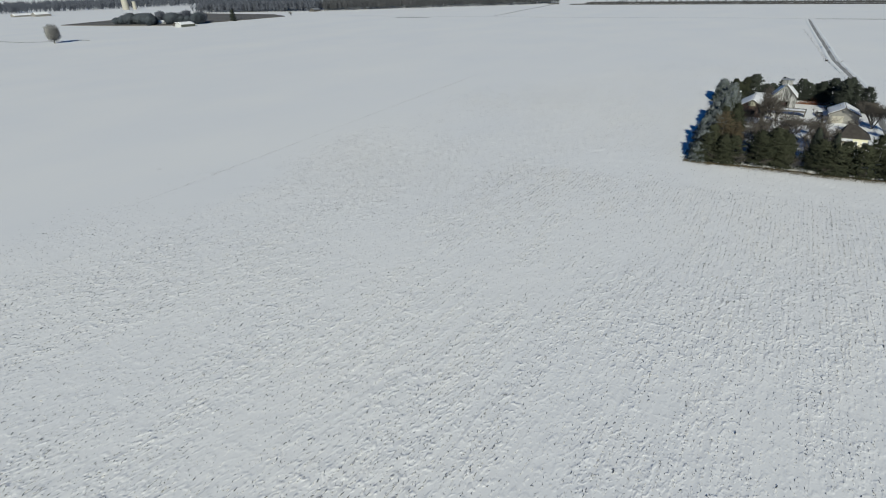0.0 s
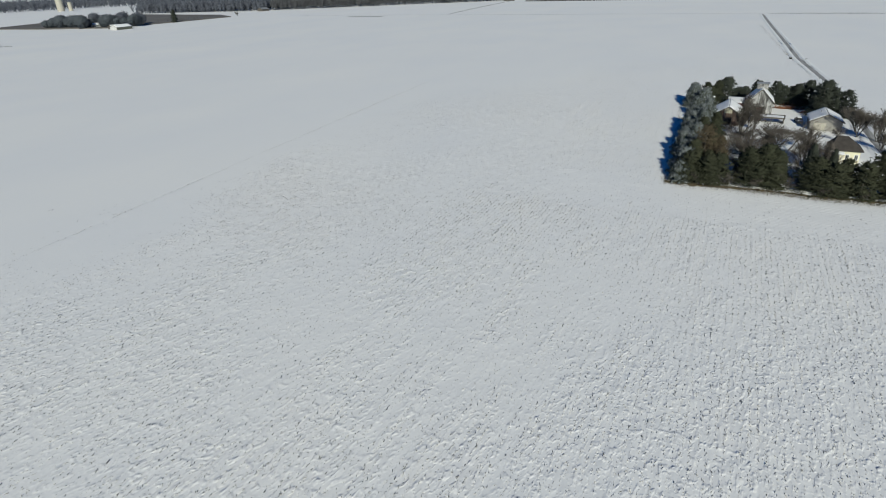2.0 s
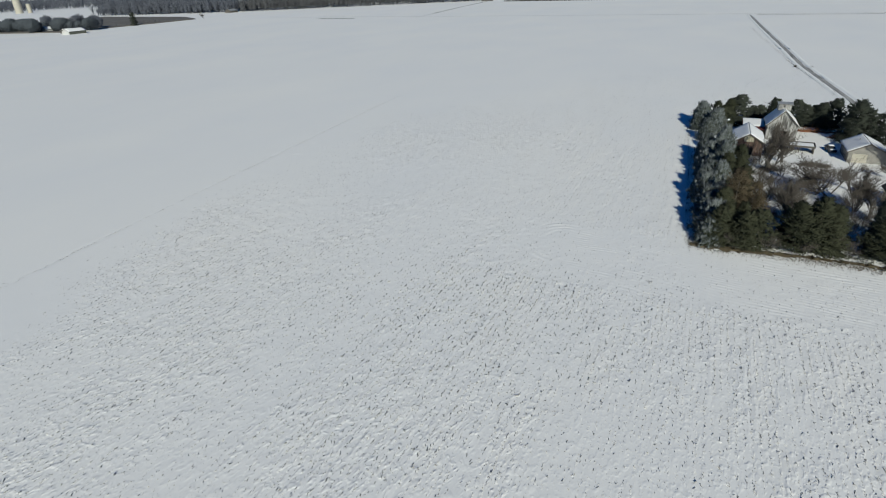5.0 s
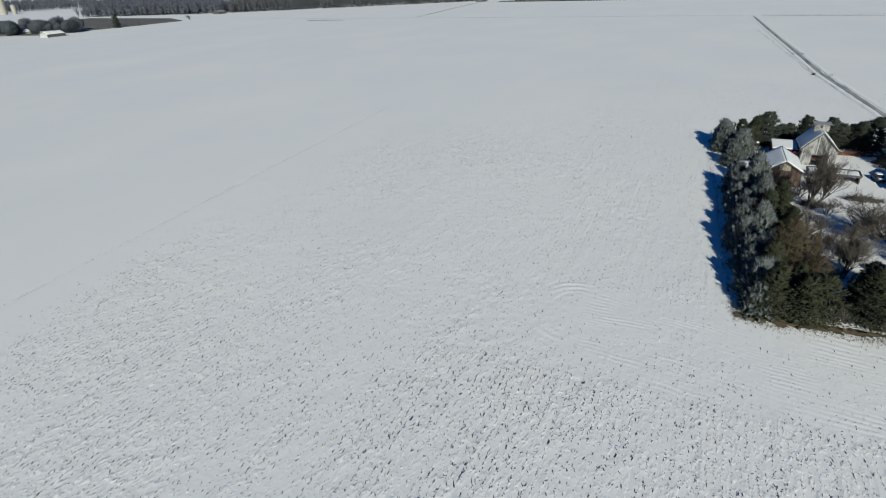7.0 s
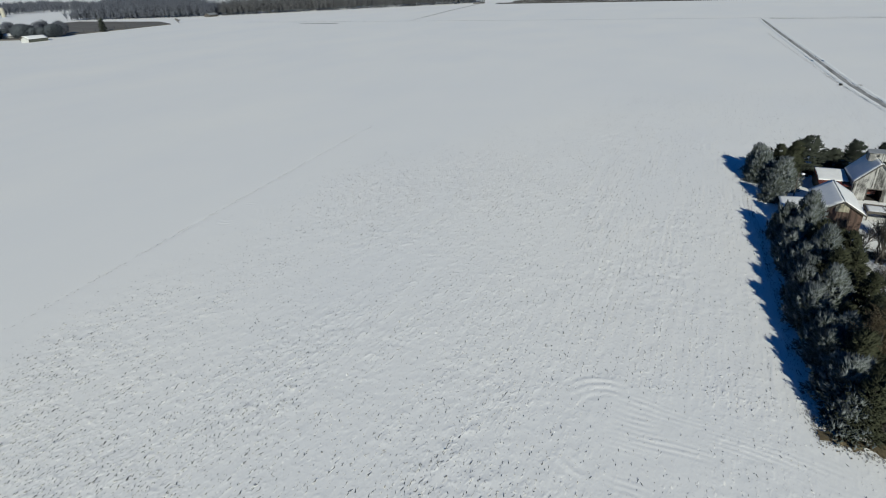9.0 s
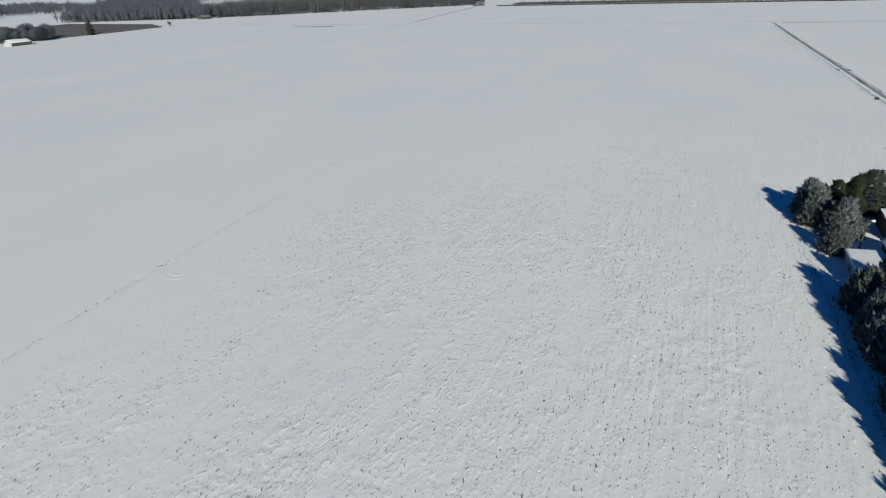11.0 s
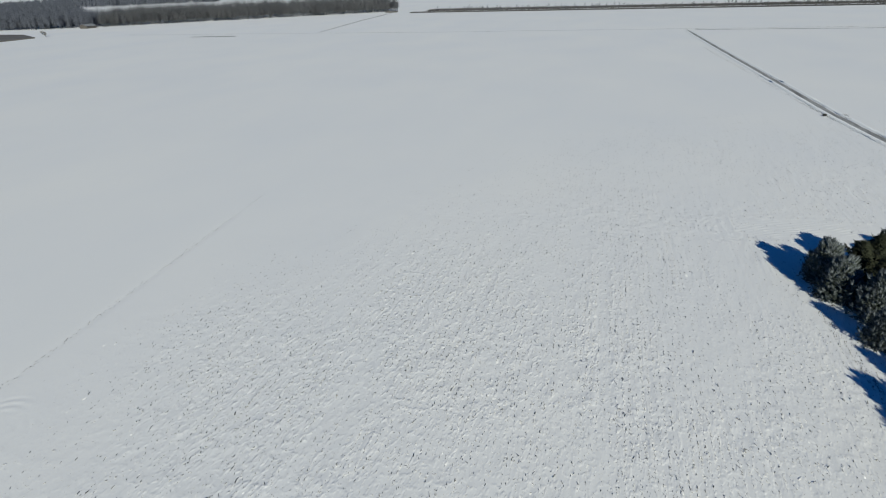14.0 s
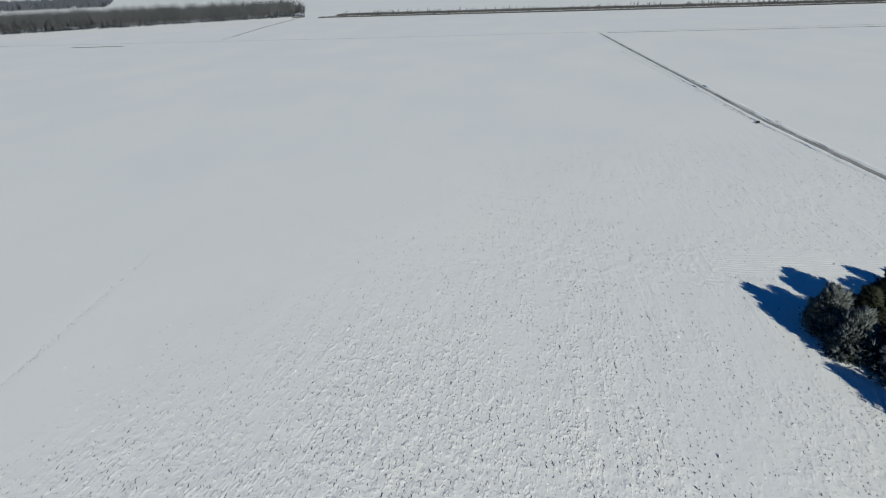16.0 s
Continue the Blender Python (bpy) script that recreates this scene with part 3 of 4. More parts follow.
A2 = conifer("spruce_tree", "tall " + W_LABEL, 8.2, 3.2, 22, 5200, M_SPRUCE, 0.66, 0.02, 1.05, 0.45, up=0.6, vary=(0.45, 1.25), tips=2)
plant(A2, tall[2::2] + [(-13.1, 206.4, 0.9, 35)], "west windbreak spruces")
nw = [(-19.2, 240.0, 0.95, 20), (-18.8, 234.4, 0.88, 200), (-15.4, 229.4, 0.95, 300), (-17.3, 222.0, 0.76, 110)]
C = conifer("spruce_tree", "broad frosted blue spruce at the corner of the windbreak", 7.3, 3.5, 23, 5200, M_SPRUCE, 0.56, 0.02, 1.05, 0.72, up=0.6, vary=(0.45, 1.25), tips=2)
plant(C, nw, "corner spruces")
# inner row, darker
inner = [(-15.3, 239.6, 1.03, 200), (-12.2, 241.4, 1.0, 80), (-13.8, 234.4, 0.95, 10), (-12.4, 155.6, 0.92, 30), (-13.2, 161.0, 0.95, 300), (-13.4, 181.5, 1.02, 140), (-13.0, 192.5, 1.0, 250), (-10.4, 158.0, 0.80, 10), (-10.2, 171.5, 0.85, 60), (-10.0, 177, 0.9, 80), (-10.2, 183, 0.95, 150), (-9.8, 189, 1.0, 220), (-10.4, 195, 0.8, 290)]
D = conifer("pine_tree", "dark green pine with a dense rounded crown", 7.4, 2.7, 24, 4000, M_GREEN, 0.6, 0.05, 0.9, 0.7, k=30, vary=(0.35, 1.3))
plant(D, inner + [(x + 1.0, y, 0.9 * k, a) for x, y, k, a in tall[1::2]], "inner windbreak pines")
# south row
S_LABEL = "dark green pine in the front windbreak over bare snow"
s_low = [(-14.3, 152.9, 1.0, 0), (-10.2, 152.6, 0.95, 40), (-7.9, 153.2, 1.05, 200), (3.4, 154.2, 0.8, 300), (13.8, 153.0, 1.05, 70), (18.8, 153.6, 1.26, 160), (24.8, 154.0, 1.2, 10), (29.4, 154.6, 1.1, 90)]
s_tall = [(-1.4, 158.8, 0.95, 40), (1.9, 160.2, 1.0, 110), (4.4, 158.2, 0.9, 260), (-2.3, 154.0, 1.05, 140), (0.9, 154.8, 1.16, 190), (2.6, 156.6, 0.98, 20), (10.8, 153.8, 1.06, 340), (16.2, 155.0, 1.04, 20), (21.6, 155.8, 1.24, 120), (27.0, 155.8, 1.25, 220)]
E1 = conifer("pine_tree", S_LABEL, 6.2, 2.6, 25, 3400, M_GREEN, 0.5, 0.06, 0.85, 0.75, k=26, vary=(0.2, 1.45))
plant(E1, s_low, "front windbreak pines")
E2 = conifer("pine_tree", S_LABEL, 7.5, 2.9, 35, 4000, M_GREEN, 0.55, 0.16, 0.85, 0.72, k=26, vary=(0.2, 1.45))
plant(E2, s_tall, "front windbreak pines")
E3 = conifer("spruce_tree", "dark pointed spruce beside the gap in the windbreak", 10.4, 2.7, 36, 4500, M_DARK, 0.85, 0.03, 0.95, 0.3)
plant(E3, [(9.9, 155.6, 1.0, 0), (12.8, 156.4, 0.8, 80)], "front windbreak spruces")
# north row
north = [(-9.4, 243, 1.2, 0), (-5.2, 246, 0.74, 50), (-3.0, 246.5, 0.80, 90), (0.0, 246, 1.0, 120), (3.2, 246, 0.82, 160), (6.0, 246, 1.0, 200), (8.6, 246, 0.84, 240), (10.8, 246, 0.86, 280), (12.8, 245, 0.94, 320), (15.0, 245, 1.12, 10), (-12.8, 243, 0.8, 60)]
F1 = conifer("pine_tree", "dark pine with a rounded top behind the farm sheds", 7.0, 2.9, 26, 4700, M_DARK, 0.5, 0.05, 0.95, 0.85, k=30, vary=(0.35, 1.3))
plant(F1, north, "back windbreak pines")
# clump behind the garage
clump = [(17.6, 231, 1.0, 0), (21.6, 232.5, 0.9, 90), (25.0, 231, 0.78, 200), (19.8, 236.5, 0.95, 300)]
G1 = conifer("cedar_tree", "large dense dark evergreen behind the garage", 9.8, 3.7, 27, 5200, M_DARK, 0.42, 0.03, 1.1, 0.95, k=30, vary=(0.35, 1.3))
plant(G1, clump, "evergreens behind the garage")

# trees that keep their brown leaves
H1 = conifer("oak_tree", "small tree still holding brown dead leaves", 8.4, 2.8, 28, 7800, M_BROWN, 0.45, 0.16, 0.42, 0.9, k=30, vary=(0.35, 1.3))
plant(H1, [(-11.6, 163.4, 1.16, 0), (-8.4, 164.5, 0.92, 90), (-8.0, 159.6, 0.8, 10)], "brown-leaved trees")

# bare trees in the yard
T1 = bare_tree("bare spreading deciduous tree in the snowy yard", 9.6, 31, spread=0.46, stems=5, twigs=6, lift=0.50, fan=0.34)
plant(T1, [(-3.8, 196.0, 1.22, 0), (9.9, 176.2, 0.95, 250), (28.6, 193.5, 0.6, 160), (0.2, 206.0, 0.8, 120), (28.6, 202.0, 0.86, 240), (13.4, 168.4, 0.8, 200), (-3.0, 167.0, 0.9, 300)], "bare yard trees")
T2 = bare_tree("bare young tree standing in the snow", 7.4, 32, spread=0.5, stems=2, twigs=7, lift=0.28, fan=0.34)
plant(T2, [(-4.2, 180.6, 0.85, 0), (-1.9, 175.4, 0.85, 100), (11.2, 188.5, 0.9, 45), (12.2, 173.5, 1.2, 10), (9.4, 172.5, 0.9, 130), (31.0, 186.0, 1.1, 260), (20.6, 199.5, 0.7, 80), (25.5, 212.0, 1.20, 180)], "bare young trees")
T4 = bare_tree("low wide-spreading bare tree over the snowy yard", 6.4, 34, spread=0.75, stems=6, twigs=8, lift=0.22, fan=0.6)
plant(T4, [(5.6, 185.0, 1.65, 0), (-1.8, 173.6, 0.95, 130)], "wide bare trees")
T5 = bare_tree("dense bare tree with a round brownish twig crown", 8.4, 35, spread=0.62, stems=3, twigs=18, lift=0.3, fan=0.3)
plant(T5, [(25.2, 206.2, 1.12, 0)], "dense bare trees")
T3 = bare_tree("thicket of bare shrubs with many thin stems", 4.4, 33, spread=0.6, stems=3, twigs=4, lift=0.3, fan=0.4)
plant(T3, [(-5.0, 186.0, 1.2, 0), (-1.0, 194.0, 1.1, 60), (-6.6, 173.0, 1.1, 130), (4.5, 168.0, 1.1, 200), (8.0, 164.0, 1.0, 250), (14.8, 166.0, 1.0, 320), (-3.9, 164.0, 1.0, 20), (-6.4, 200.0, 0.9, 75), (-6.8, 180.0, 1.1, 160), (15.4, 171.0, 1.1, 210), (11.2, 163.5, 1.2, 110), (1.5, 162.5, 1.1, 310), (-0.5, 160.5, 1.0, 40), (-11.8, 151.8, 0.7, 15), (-6.0, 152.2, 0.85, 85), (-4.6, 155.5, 1.1, 195), (-0.8, 152.2, 0.75, 155), (4.8, 155.6, 0.9, 35), (7.4, 156.5, 0.9, 125), (5.6, 153.0, 0.7, 215), (12.6, 161.2, 1.5, 65), (11.2, 157.6, 1.3, 145), (14.8, 159.6, 1.5, 5), (9.8, 167.2, 1.2, 95), (17.6, 159.0, 1.4, 285), (-9.6, 167.4, 1.4, 45), (-7.4, 205.4, 1.2, 25), (-4.8, 203.0, 1.3, 135), (12.2, 151.6, 0.6, 260), (20.0, 152.2, 0.6, 330)], "bare shrubs")
tagged(T3, category="shrub")


# ---- buildings ----
def board_wall(bm, x0, x1, h0, peak=None, apex=None, holes=(), width=0.24, depth=0.05, seed=1):
    """Upright boards in the plane y = 0 from x0 to x1; the top follows eaves h0 and, with peak, a gable."""
    rng = random.Random(seed)
    n = max(2, round((x1 - x0) / width))
    apex = (x0 + x1) / 2 if apex is None else apex
    for i in range(n):
        a, b = x0 + (x1 - x0) * i / n + 0.006, x0 + (x1 - x0) * (i + 1) / n - 0.006

        def top(x):
            if peak is None:
                return h0
            return h0 + (peak - h0) * ((x - x0) / (apex - x0) if x < apex else (x1 - x) / (x1 - apex))
        o = rng.uniform(-0.015, 0.015)
        spans = [(0.0, None)]
        for hx0, hx1, hz0, hz1 in holes:
            if hx0 < (a + b) / 2 < hx1:
                spans = ([(0.0, hz0)] if hz0 > 0.05 else []) + [(hz1, None)]
        for z0, z1 in spans:
            za, zb = (top(a), top(b)) if z1 is None else (z1, z1)
            if min(za, zb) - z0 < 0.05:
                continue
            f = [bm.verts.new(v) for v in ((a, o, z0), (b, o, z0), (b, o, zb), (a, o, za))]
            g = [bm.verts.new(v) for v in ((a, o + depth, z0), (b, o + depth, z0), (b, o + depth, zb), (a, o + depth, za))]
            bm.faces.new(f), bm.faces.new(g[::-1])
            for k in range(4):
                bm.faces.new((f[k], g[k], g[(k + 1) % 4], f[(k + 1) % 4]))
    return bm


def turned(bm, m):
    bmesh.ops.transform(bm, matrix=m, verts=bm.verts[:])
    return bm


def snow_sheet(corners, thick, seed, nu=14, nv=10, inset=0.0):
    """A soft snow cover on a sloping quad, with an uneven rim."""
    rng = np.random.RandomState(seed)
    q = np.array(corners, float)
    top, bot = np.empty((nv + 1, nu + 1, 3)), np.empty((nv + 1, nu + 1, 3))
    nrm = np.cross(q[1] - q[0], q[3] - q[0])
    nrm /= np.linalg.norm(nrm)
    nrm = nrm if nrm[2] > 0 else -nrm
    for j in range(nv + 1):
        for i in range(nu + 1):
            u, v = i / nu, j / nv
            e = inset * rng.uniform(0.2, 1.0)
            u2, v2 = min(max(u, e), 1 - e), min(max(v, e), 1 - e)
            p = (q[0] * (1 - u2) + q[1] * u2) * (1 - v2) + (q[3] * (1 - u2) + q[2] * u2) * v2
            edge = min(u, 1 - u, v, 1 - v)
            bot[j, i] = p + nrm * 0.004
            top[j, i] = p + nrm * (thick * (0.45 + 0.55 * min(1, edge * 6)) * rng.uniform(0.8, 1.15))
    n = (nu + 1) * (nv + 1)
    V = np.concatenate([top.reshape(-1, 3), bot.reshape(-1, 3)])
    i = (np.arange(nv)[:, None] * (nu + 1) + np.arange(nu)[None, :]).ravel()
    F = [np.stack([i, i + 1, i + nu + 2, i + nu + 1], 1), np.stack([i, i + nu + 1, i + nu + 2, i + 1], 1) + n]
    ring = [k for k in range(nu)] + [nu + j * (nu + 1) for j in range(nv)] + [n - 1 - k for k in range(nu)] + [(nv - j) * (nu + 1) for j in range(nv)]
    ring = np.array(ring)
    nx = np.roll(ring, -1)
    F.append(np.stack([nx, ring, ring + n, nx + n], 1))
    return npmesh("snow_cover", V, np.concatenate(F), M_SNOW)


def gable_building(name, label, category, x0, x1, y0, y1, eave, peak, wallmat, roofmat, holes=(), over=0.35, snow=0.10, apex=None, seed=1, board=0.24, bare=0.0):
    """A building whose ridge runs along y, gables at y0 and y1."""
    e = new(name)
    e.matrix_basis = pose(x0, y0, 0)
    tagged(e, label, category)
    w, d = x1 - x0, y1 - y0
    ax = w / 2 if apex is None else apex - x0
    part("wall", board_wall(bmesh.new(), 0, w, eave, peak, ax, holes, board, seed=seed), wallmat, e)
    part("wall", turned(board_wall(bmesh.new(), 0, w, eave, peak, w - ax, (), board, seed=seed + 1), pose(w, d, 0, 0, 0, 180)), wallmat, e)
    part("wall", turned(board_wall(bmesh.new(), 0.06, d - 0.06, eave, None, None, (), board, seed=seed + 2), pose(0, d, 0, 0, 0, -90)), wallmat, e)
    part("wall", turned(board_wall(bmesh.new(), 0.06, d - 0.06, eave, None, None, (), board, seed=seed + 3), pose(w, 0, 0, 0, 0, 90)), wallmat, e)
    for side, ex in ((0, 0.0), (1, w)):
        sl = (peak - eave) / abs(ax - ex)
        ox = ex - over if side == 0 else ex + over
        oz = eave - sl * over
        q = [(ox, -over, oz + 0.05), (ax, -over, peak + 0.05), (ax, d + over, peak + 0.05), (ox, d + over, oz + 0.05)]
        bm = slab(bmesh.new(), q, 0.08)
        part("roof", bm, roofmat, e)
        up = Vector((-sl if side == 0 else sl, 0, 1)).normalized() * 0.084
        lo = bare
        p = [Vector(c) + up for c in q]
        p[0], p[3] = p[0].lerp(p[1], lo), p[3].lerp(p[2], lo)
        mesh_part("snow_cover", snow_sheet(p, snow, seed + side, inset=0.012), e, "snow lying on the roof")
        for yy in (-over, d + over):
            s = -1 if yy < 0 else 1
            rb = slab(bmesh.new(), [(ox, yy + s * 0.004, oz - 0.12), (ax, yy + s * 0.004, peak - 0.12), (ax, yy + s * 0.05, peak - 0.12), (ox, yy + s * 0.05, oz - 0.12)], 0.26)
            part("rake_board", rb, M_TRIM, e)
    return e


# tall crib barn
barn = gable_building("barn", "tall weathered grey board crib barn with a rooftop cupola", "barn", -2.7, 4.7, 227.2, 236.6, 4.0, 7.9, M_BOARD, M_TIN, [(2.5, 5.0, 0.0, 2.5)], 0.3, 0.10, seed=41, bare=0.0)
box_bm = box(bmesh.new(), 2.45, 5.05, 0.5, 5.5, 0.02, 2.7)
bmesh.ops.delete(box_bm, geom=[f for f in box_bm.faces if f.normal.y < -0.5], context="FACES")
part("drive_bay", box_bm, M_INSIDE, barn, "dark open drive bay")
bm = bmesh.new()
box(bm, 2.3, 2.5, -0.05, 0.0, 0, 2.7), box(bm, 5.0, 5.2, -0.05, 0.0, 0, 2.7), box(bm, 2.3, 5.2, -0.06, -0.01, 2.5, 2.7)
part("door_frame", bm, M_TRIM, barn)
cup = part("cupola", turned(board_wall(bmesh.new(), 0, 3.2, 1.75, None, None, [(1.3, 1.8, 0.9, 1.3)], 0.22, seed=44), pose(2.1, 4.0, 7.3)), M_BOARD, barn, "grey board cupola on the ridge")
for m_, n_, sd in ((pose(5.3, 6.6, 7.3, 0, 0, 180), 3.2, 45), (pose(2.1, 6.6, 7.3, 0, 0, -90), 2.6, 46), (pose(5.3, 4.0, 7.3, 0, 0, 90), 2.6, 47)):
    part("cupola_wall", turned(board_wall(bmesh.new(), 0.05, n_ - 0.05, 1.75, None, None, (), 0.22, seed=sd), m_), M_BOARD, cup)
bm = bmesh.new()
slab(bm, [(1.8, 3.7, 9.02), (5.6, 3.7, 9.02), (5.6, 5.3, 9.35), (1.8, 5.3, 9.35)], 0.07)
slab(bm, [(1.8, 5.3, 9.35), (5.6, 5.3, 9.35), (5.6, 6.9, 9.02), (1.8, 6.9, 9.02)], 0.07)
part("cupola_roof", bm, M_TIN, cup, "grey tin cupola roof with thin snow")
# red wagon in the drive bay
wg = new("farm_cart")
wg.matrix_basis = pose(1.0, 230.4, 0)
tagged(wg, "small red farm cart parked in the barn bay", "cart")
part("box", box(box(bmesh.new(), -0.9, 0.9, -0.7, 1.2, 0.75, 1.55, 0.05), -0.85, 0.85, -0.75, -0.7, 0.8, 1.5), M_REDPAINT, wg)
for sx in (-0.8, 0.8):
    part("wheel", tube(bmesh.new(), (sx - 0.1, 0.1, 0.42), (sx + 0.1, 0.1, 0.42), 0.4, 0.4, 14), M_RUBBER, wg)
part("axle", tube(bmesh.new(), (-0.8, 0.1, 0.42), (0.8, 0.1, 0.42), 0.06, 0.06, 8), M_STEEL, wg)
part("chassis", box(bmesh.new(), -0.5, 0.5, -0.6, 1.1, 0.45, 0.76), M_STEEL, wg)

# low red-roofed wing west of the barn
wing = new("shed_wing")
wing.matrix_basis = pose(-8.3, 228.9, 0)
tagged(wing, "low shed wing with snow over a red tin roof", "shed")
part("wall", board_wall(bmesh.new(), 0, 5.4, 2.3, seed=51), M_REDBOARD, wing, "faded red board front")
# shade of the west side put in as dark wall colour, back and east alike
part("wall", turned(board_wall(bmesh.new(), 0, 5.4, 3.1, seed=52), pose(5.4, 8.6, 0, 0, 0, 180)), M_TRIM, wing)
part("wall", turned(board_wall(bmesh.new(), 0.06, 8.54, 2.3, seed=53), pose(0, 8.6, 0, 0, 0, -90)), M_TRIM, wing)
part("wall", turned(board_wall(bmesh.new(), 0.06, 8.54, 2.3, seed=54), pose(5.4, 0, 0, 0, 0, 90)), M_TRIM, wing)
bm = bmesh.new()
for i in range(18):
    xa = -0.2 + 5.75 * i / 18
    slab(bm, [(xa, -0.5, 2.32), (xa + 0.16, -0.5, 2.36), (xa + 0.16, 8.9, 3.2), (xa, 8.9, 3.16)], 0.05)
    slab(bm, [(xa + 0.16, -0.5, 2.36), (xa + 0.32, -0.5, 2.32), (xa + 0.32, 8.9, 3.16), (xa + 0.16, 8.9, 3.2)], 0.05)
part("roof", bm, M_REDTIN, wing, "red corrugated tin roof")
mesh_part("snow_cover", snow_sheet([(-0.2, 1.5, 2.64), (5.55, 1.5, 2.64), (5.55, 8.9, 3.27), (-0.2, 8.9, 3.27)], 0.16, 55, 24, 10, 0.03), wing, "snow lying on the roof")

# front shed with faded boards
shed = gable_building("shed", "old gabled shed with faded red boards and a pale upper patch", "shed", -11.1, -4.3, 209.5, 221.5, 3.4, 5.5, M_REDBOARD, M_TIN, [(3.4, 4.5, 0.0, 2.0)], 0.35, 0.14, seed=61)
bm = bmesh.new()
for i in range(10):
    a = 2.3 + i * 0.22
    t_ = 3.4 + 2.2 * (1 - abs(a + 0.1 - 3.4) / 3.4) - 0.15
    box(bm, a, a + 0.2, -0.04, -0.018, 3.55, t_)
part("pale_boards", bm, M_PALE, shed, "cream weathered boards in the gable")
box_bm = box(bmesh.new(), 3.35, 4.55, 0.12, 2.5, 0.02, 2.1)
bmesh.ops.delete(box_bm, geom=[f for f in box_bm.faces if f.normal.y < -0.5], context="FACES")
part("doorway", box_bm, M_INSIDE, shed, "dark open doorway")

# lean-to west of it
lean = new("lean_to_shed")
lean.matrix_basis = pose(-16.4, 208.9, 0)
tagged(lean, "low lean-to shed under snow between the spruces", "shed")
part("wall", board_wall(bmesh.new(), 0, 5.0, 1.8, seed=71), M_BOARD, lean)
part("wall", turned(board_wall(bmesh.new(), 0, 5.0, 1.8, seed=72), pose(5.0, 10.6, 0, 0, 0, 180)), M_BOARD, lean)
part("wall", turned(board_wall(bmesh.new(), 0.06, 10.54, 1.8, seed=73), pose(0, 10.6, 0, 0, 0, -90)), M_BOARD, lean)
part("wall", turned(board_wall(bmesh.new(), 0.06, 10.54, 1.8, seed=74), pose(5.0, 0, 0, 0, 0, 90)), M_BOARD, lean)
part("roof", slab(bmesh.new(), [(-0.3, -0.3, 1.85), (5.15, -0.3, 2.25), (5.15, 10.9, 2.25), (-0.3, 10.9, 1.85)], 0.08), M_TIN, lean)
mesh_part("snow_cover", snow_sheet([(-0.3, -0.3, 1.94), (5.15, -0.3, 2.34), (5.15, 10.9, 2.34), (-0.3, 10.9, 1.94)], 0.12, 75, 10, 16, 0.01), lean, "snow lying on the roof")

# garage
gar = gable_building("garage", "grey sided garage with a pale door and snowy roof", "garage", 14.0, 21.8, 210.6, 220.2, 2.7, 4.7, M_GREY, M_SHINGLE, [(0.9, 3.9, 0.0, 2.2)], 0.4, 0.10, seed=81, board=0.3)
bm = bmesh.new()
for k in range(4):
    box(bm, 0.9, 3.9, 0.02, 0.07, 0.02 + k * 0.54, 0.54 + k * 0.54, 0.01)
part("garage_door", bm, M_DOORPALE, gar, "pale panelled garage door")
part("vent_pipe", tube(bmesh.new(), (2.6, 5.2, 4.0), (2.6, 5.2, 4.75), 0.12, 0.12, 10), M_TIN, gar)

# house
house = new("house")
house.matrix_basis = pose(15.8, 178.3, 0)
tagged(house, "cream single-storey house with a dark shingled hip roof", "house")
HW, HD = 5.9, 5.4
for nm, b in (("wall", (0, HW, 0, 0.2)), ("wall", (0, HW, HD - 0.2, HD)), ("wall", (0, 0.2, 0.2, HD - 0.2)), ("wall", (HW - 0.2, HW, 0.2, HD - 0.2))):
    bm = bmesh.new()
    for k in range(16):
        z0 = 0.2 * k
        box(bm, b[0] - 0.004 * (k % 2), b[1] + 0.004 * (k % 2), b[2] - 0.004 * (k % 2), b[3] + 0.004 * (k % 2), z0 - (0.15 if k == 0 else 0), z0 + 0.197)
    part(nm, bm, M_CREAM, house, "cream lap siding")
rv = [(-0.5, -0.5, 3.25), (HW + 0.5, -0.5, 3.25), (HW + 0.5, HD + 0.5, 3.25), (-0.5, HD + 0.5, 3.25), (0.9, HD / 2, 6.0), (3.0, HD / 2, 6.0)]
bm = bmesh.new()
vv = [bm.verts.new(p) for p in rv]
lv = [bm.verts.new((p[0], p[1], p[2] - 0.16)) for p in rv[:4]]
for f in ((0, 1, 5, 4), (1, 2, 5), (2, 3, 4, 5), (3, 0, 4)):
    bm.faces.new([vv[i] for i in f])
for i in range(4):
    bm.faces.new((vv[i], lv[i], lv[(i + 1) % 4], vv[(i + 1) % 4]))
bm.faces.new(lv)
part("roof", bm, M_DARKSHINGLE, house, "dark shingled hip roof")
for cx in (3.1, 4.9):
    part("window", box(bmesh.new(), cx, cx + 0.66, -0.05, -0.01, 1.0, 2.2, 0.01), M_GLASS, house, "dark window pane")
    w_ = bmesh.new()
    for q in ((cx - 0.09, cx, 0.93, 2.27), (cx + 0.66, cx + 0.75, 0.93, 2.27), (cx, cx + 0.66, 2.2, 2.28), (cx, cx + 0.66, 0.92, 1.0), (cx + 0.31, cx + 0.35, 1.0, 2.2)):
        box(w_, q[0], q[1], -0.07, -0.008, q[2], q[3])
    part("window_frame", w_, M_SNOW, house, "white window frame")
part("door", box(bmesh.new(), 0.9, 1.8, -0.06, -0.008, 0.25, 2.25, 0.01), M_TRIM, house, "dark entry door")
bm = bmesh.new()
box(bm, -0.2, 2.4, -1.7, -0.02, -0.1, 0.24)
part("porch_floor", bm, M_GREY, house)
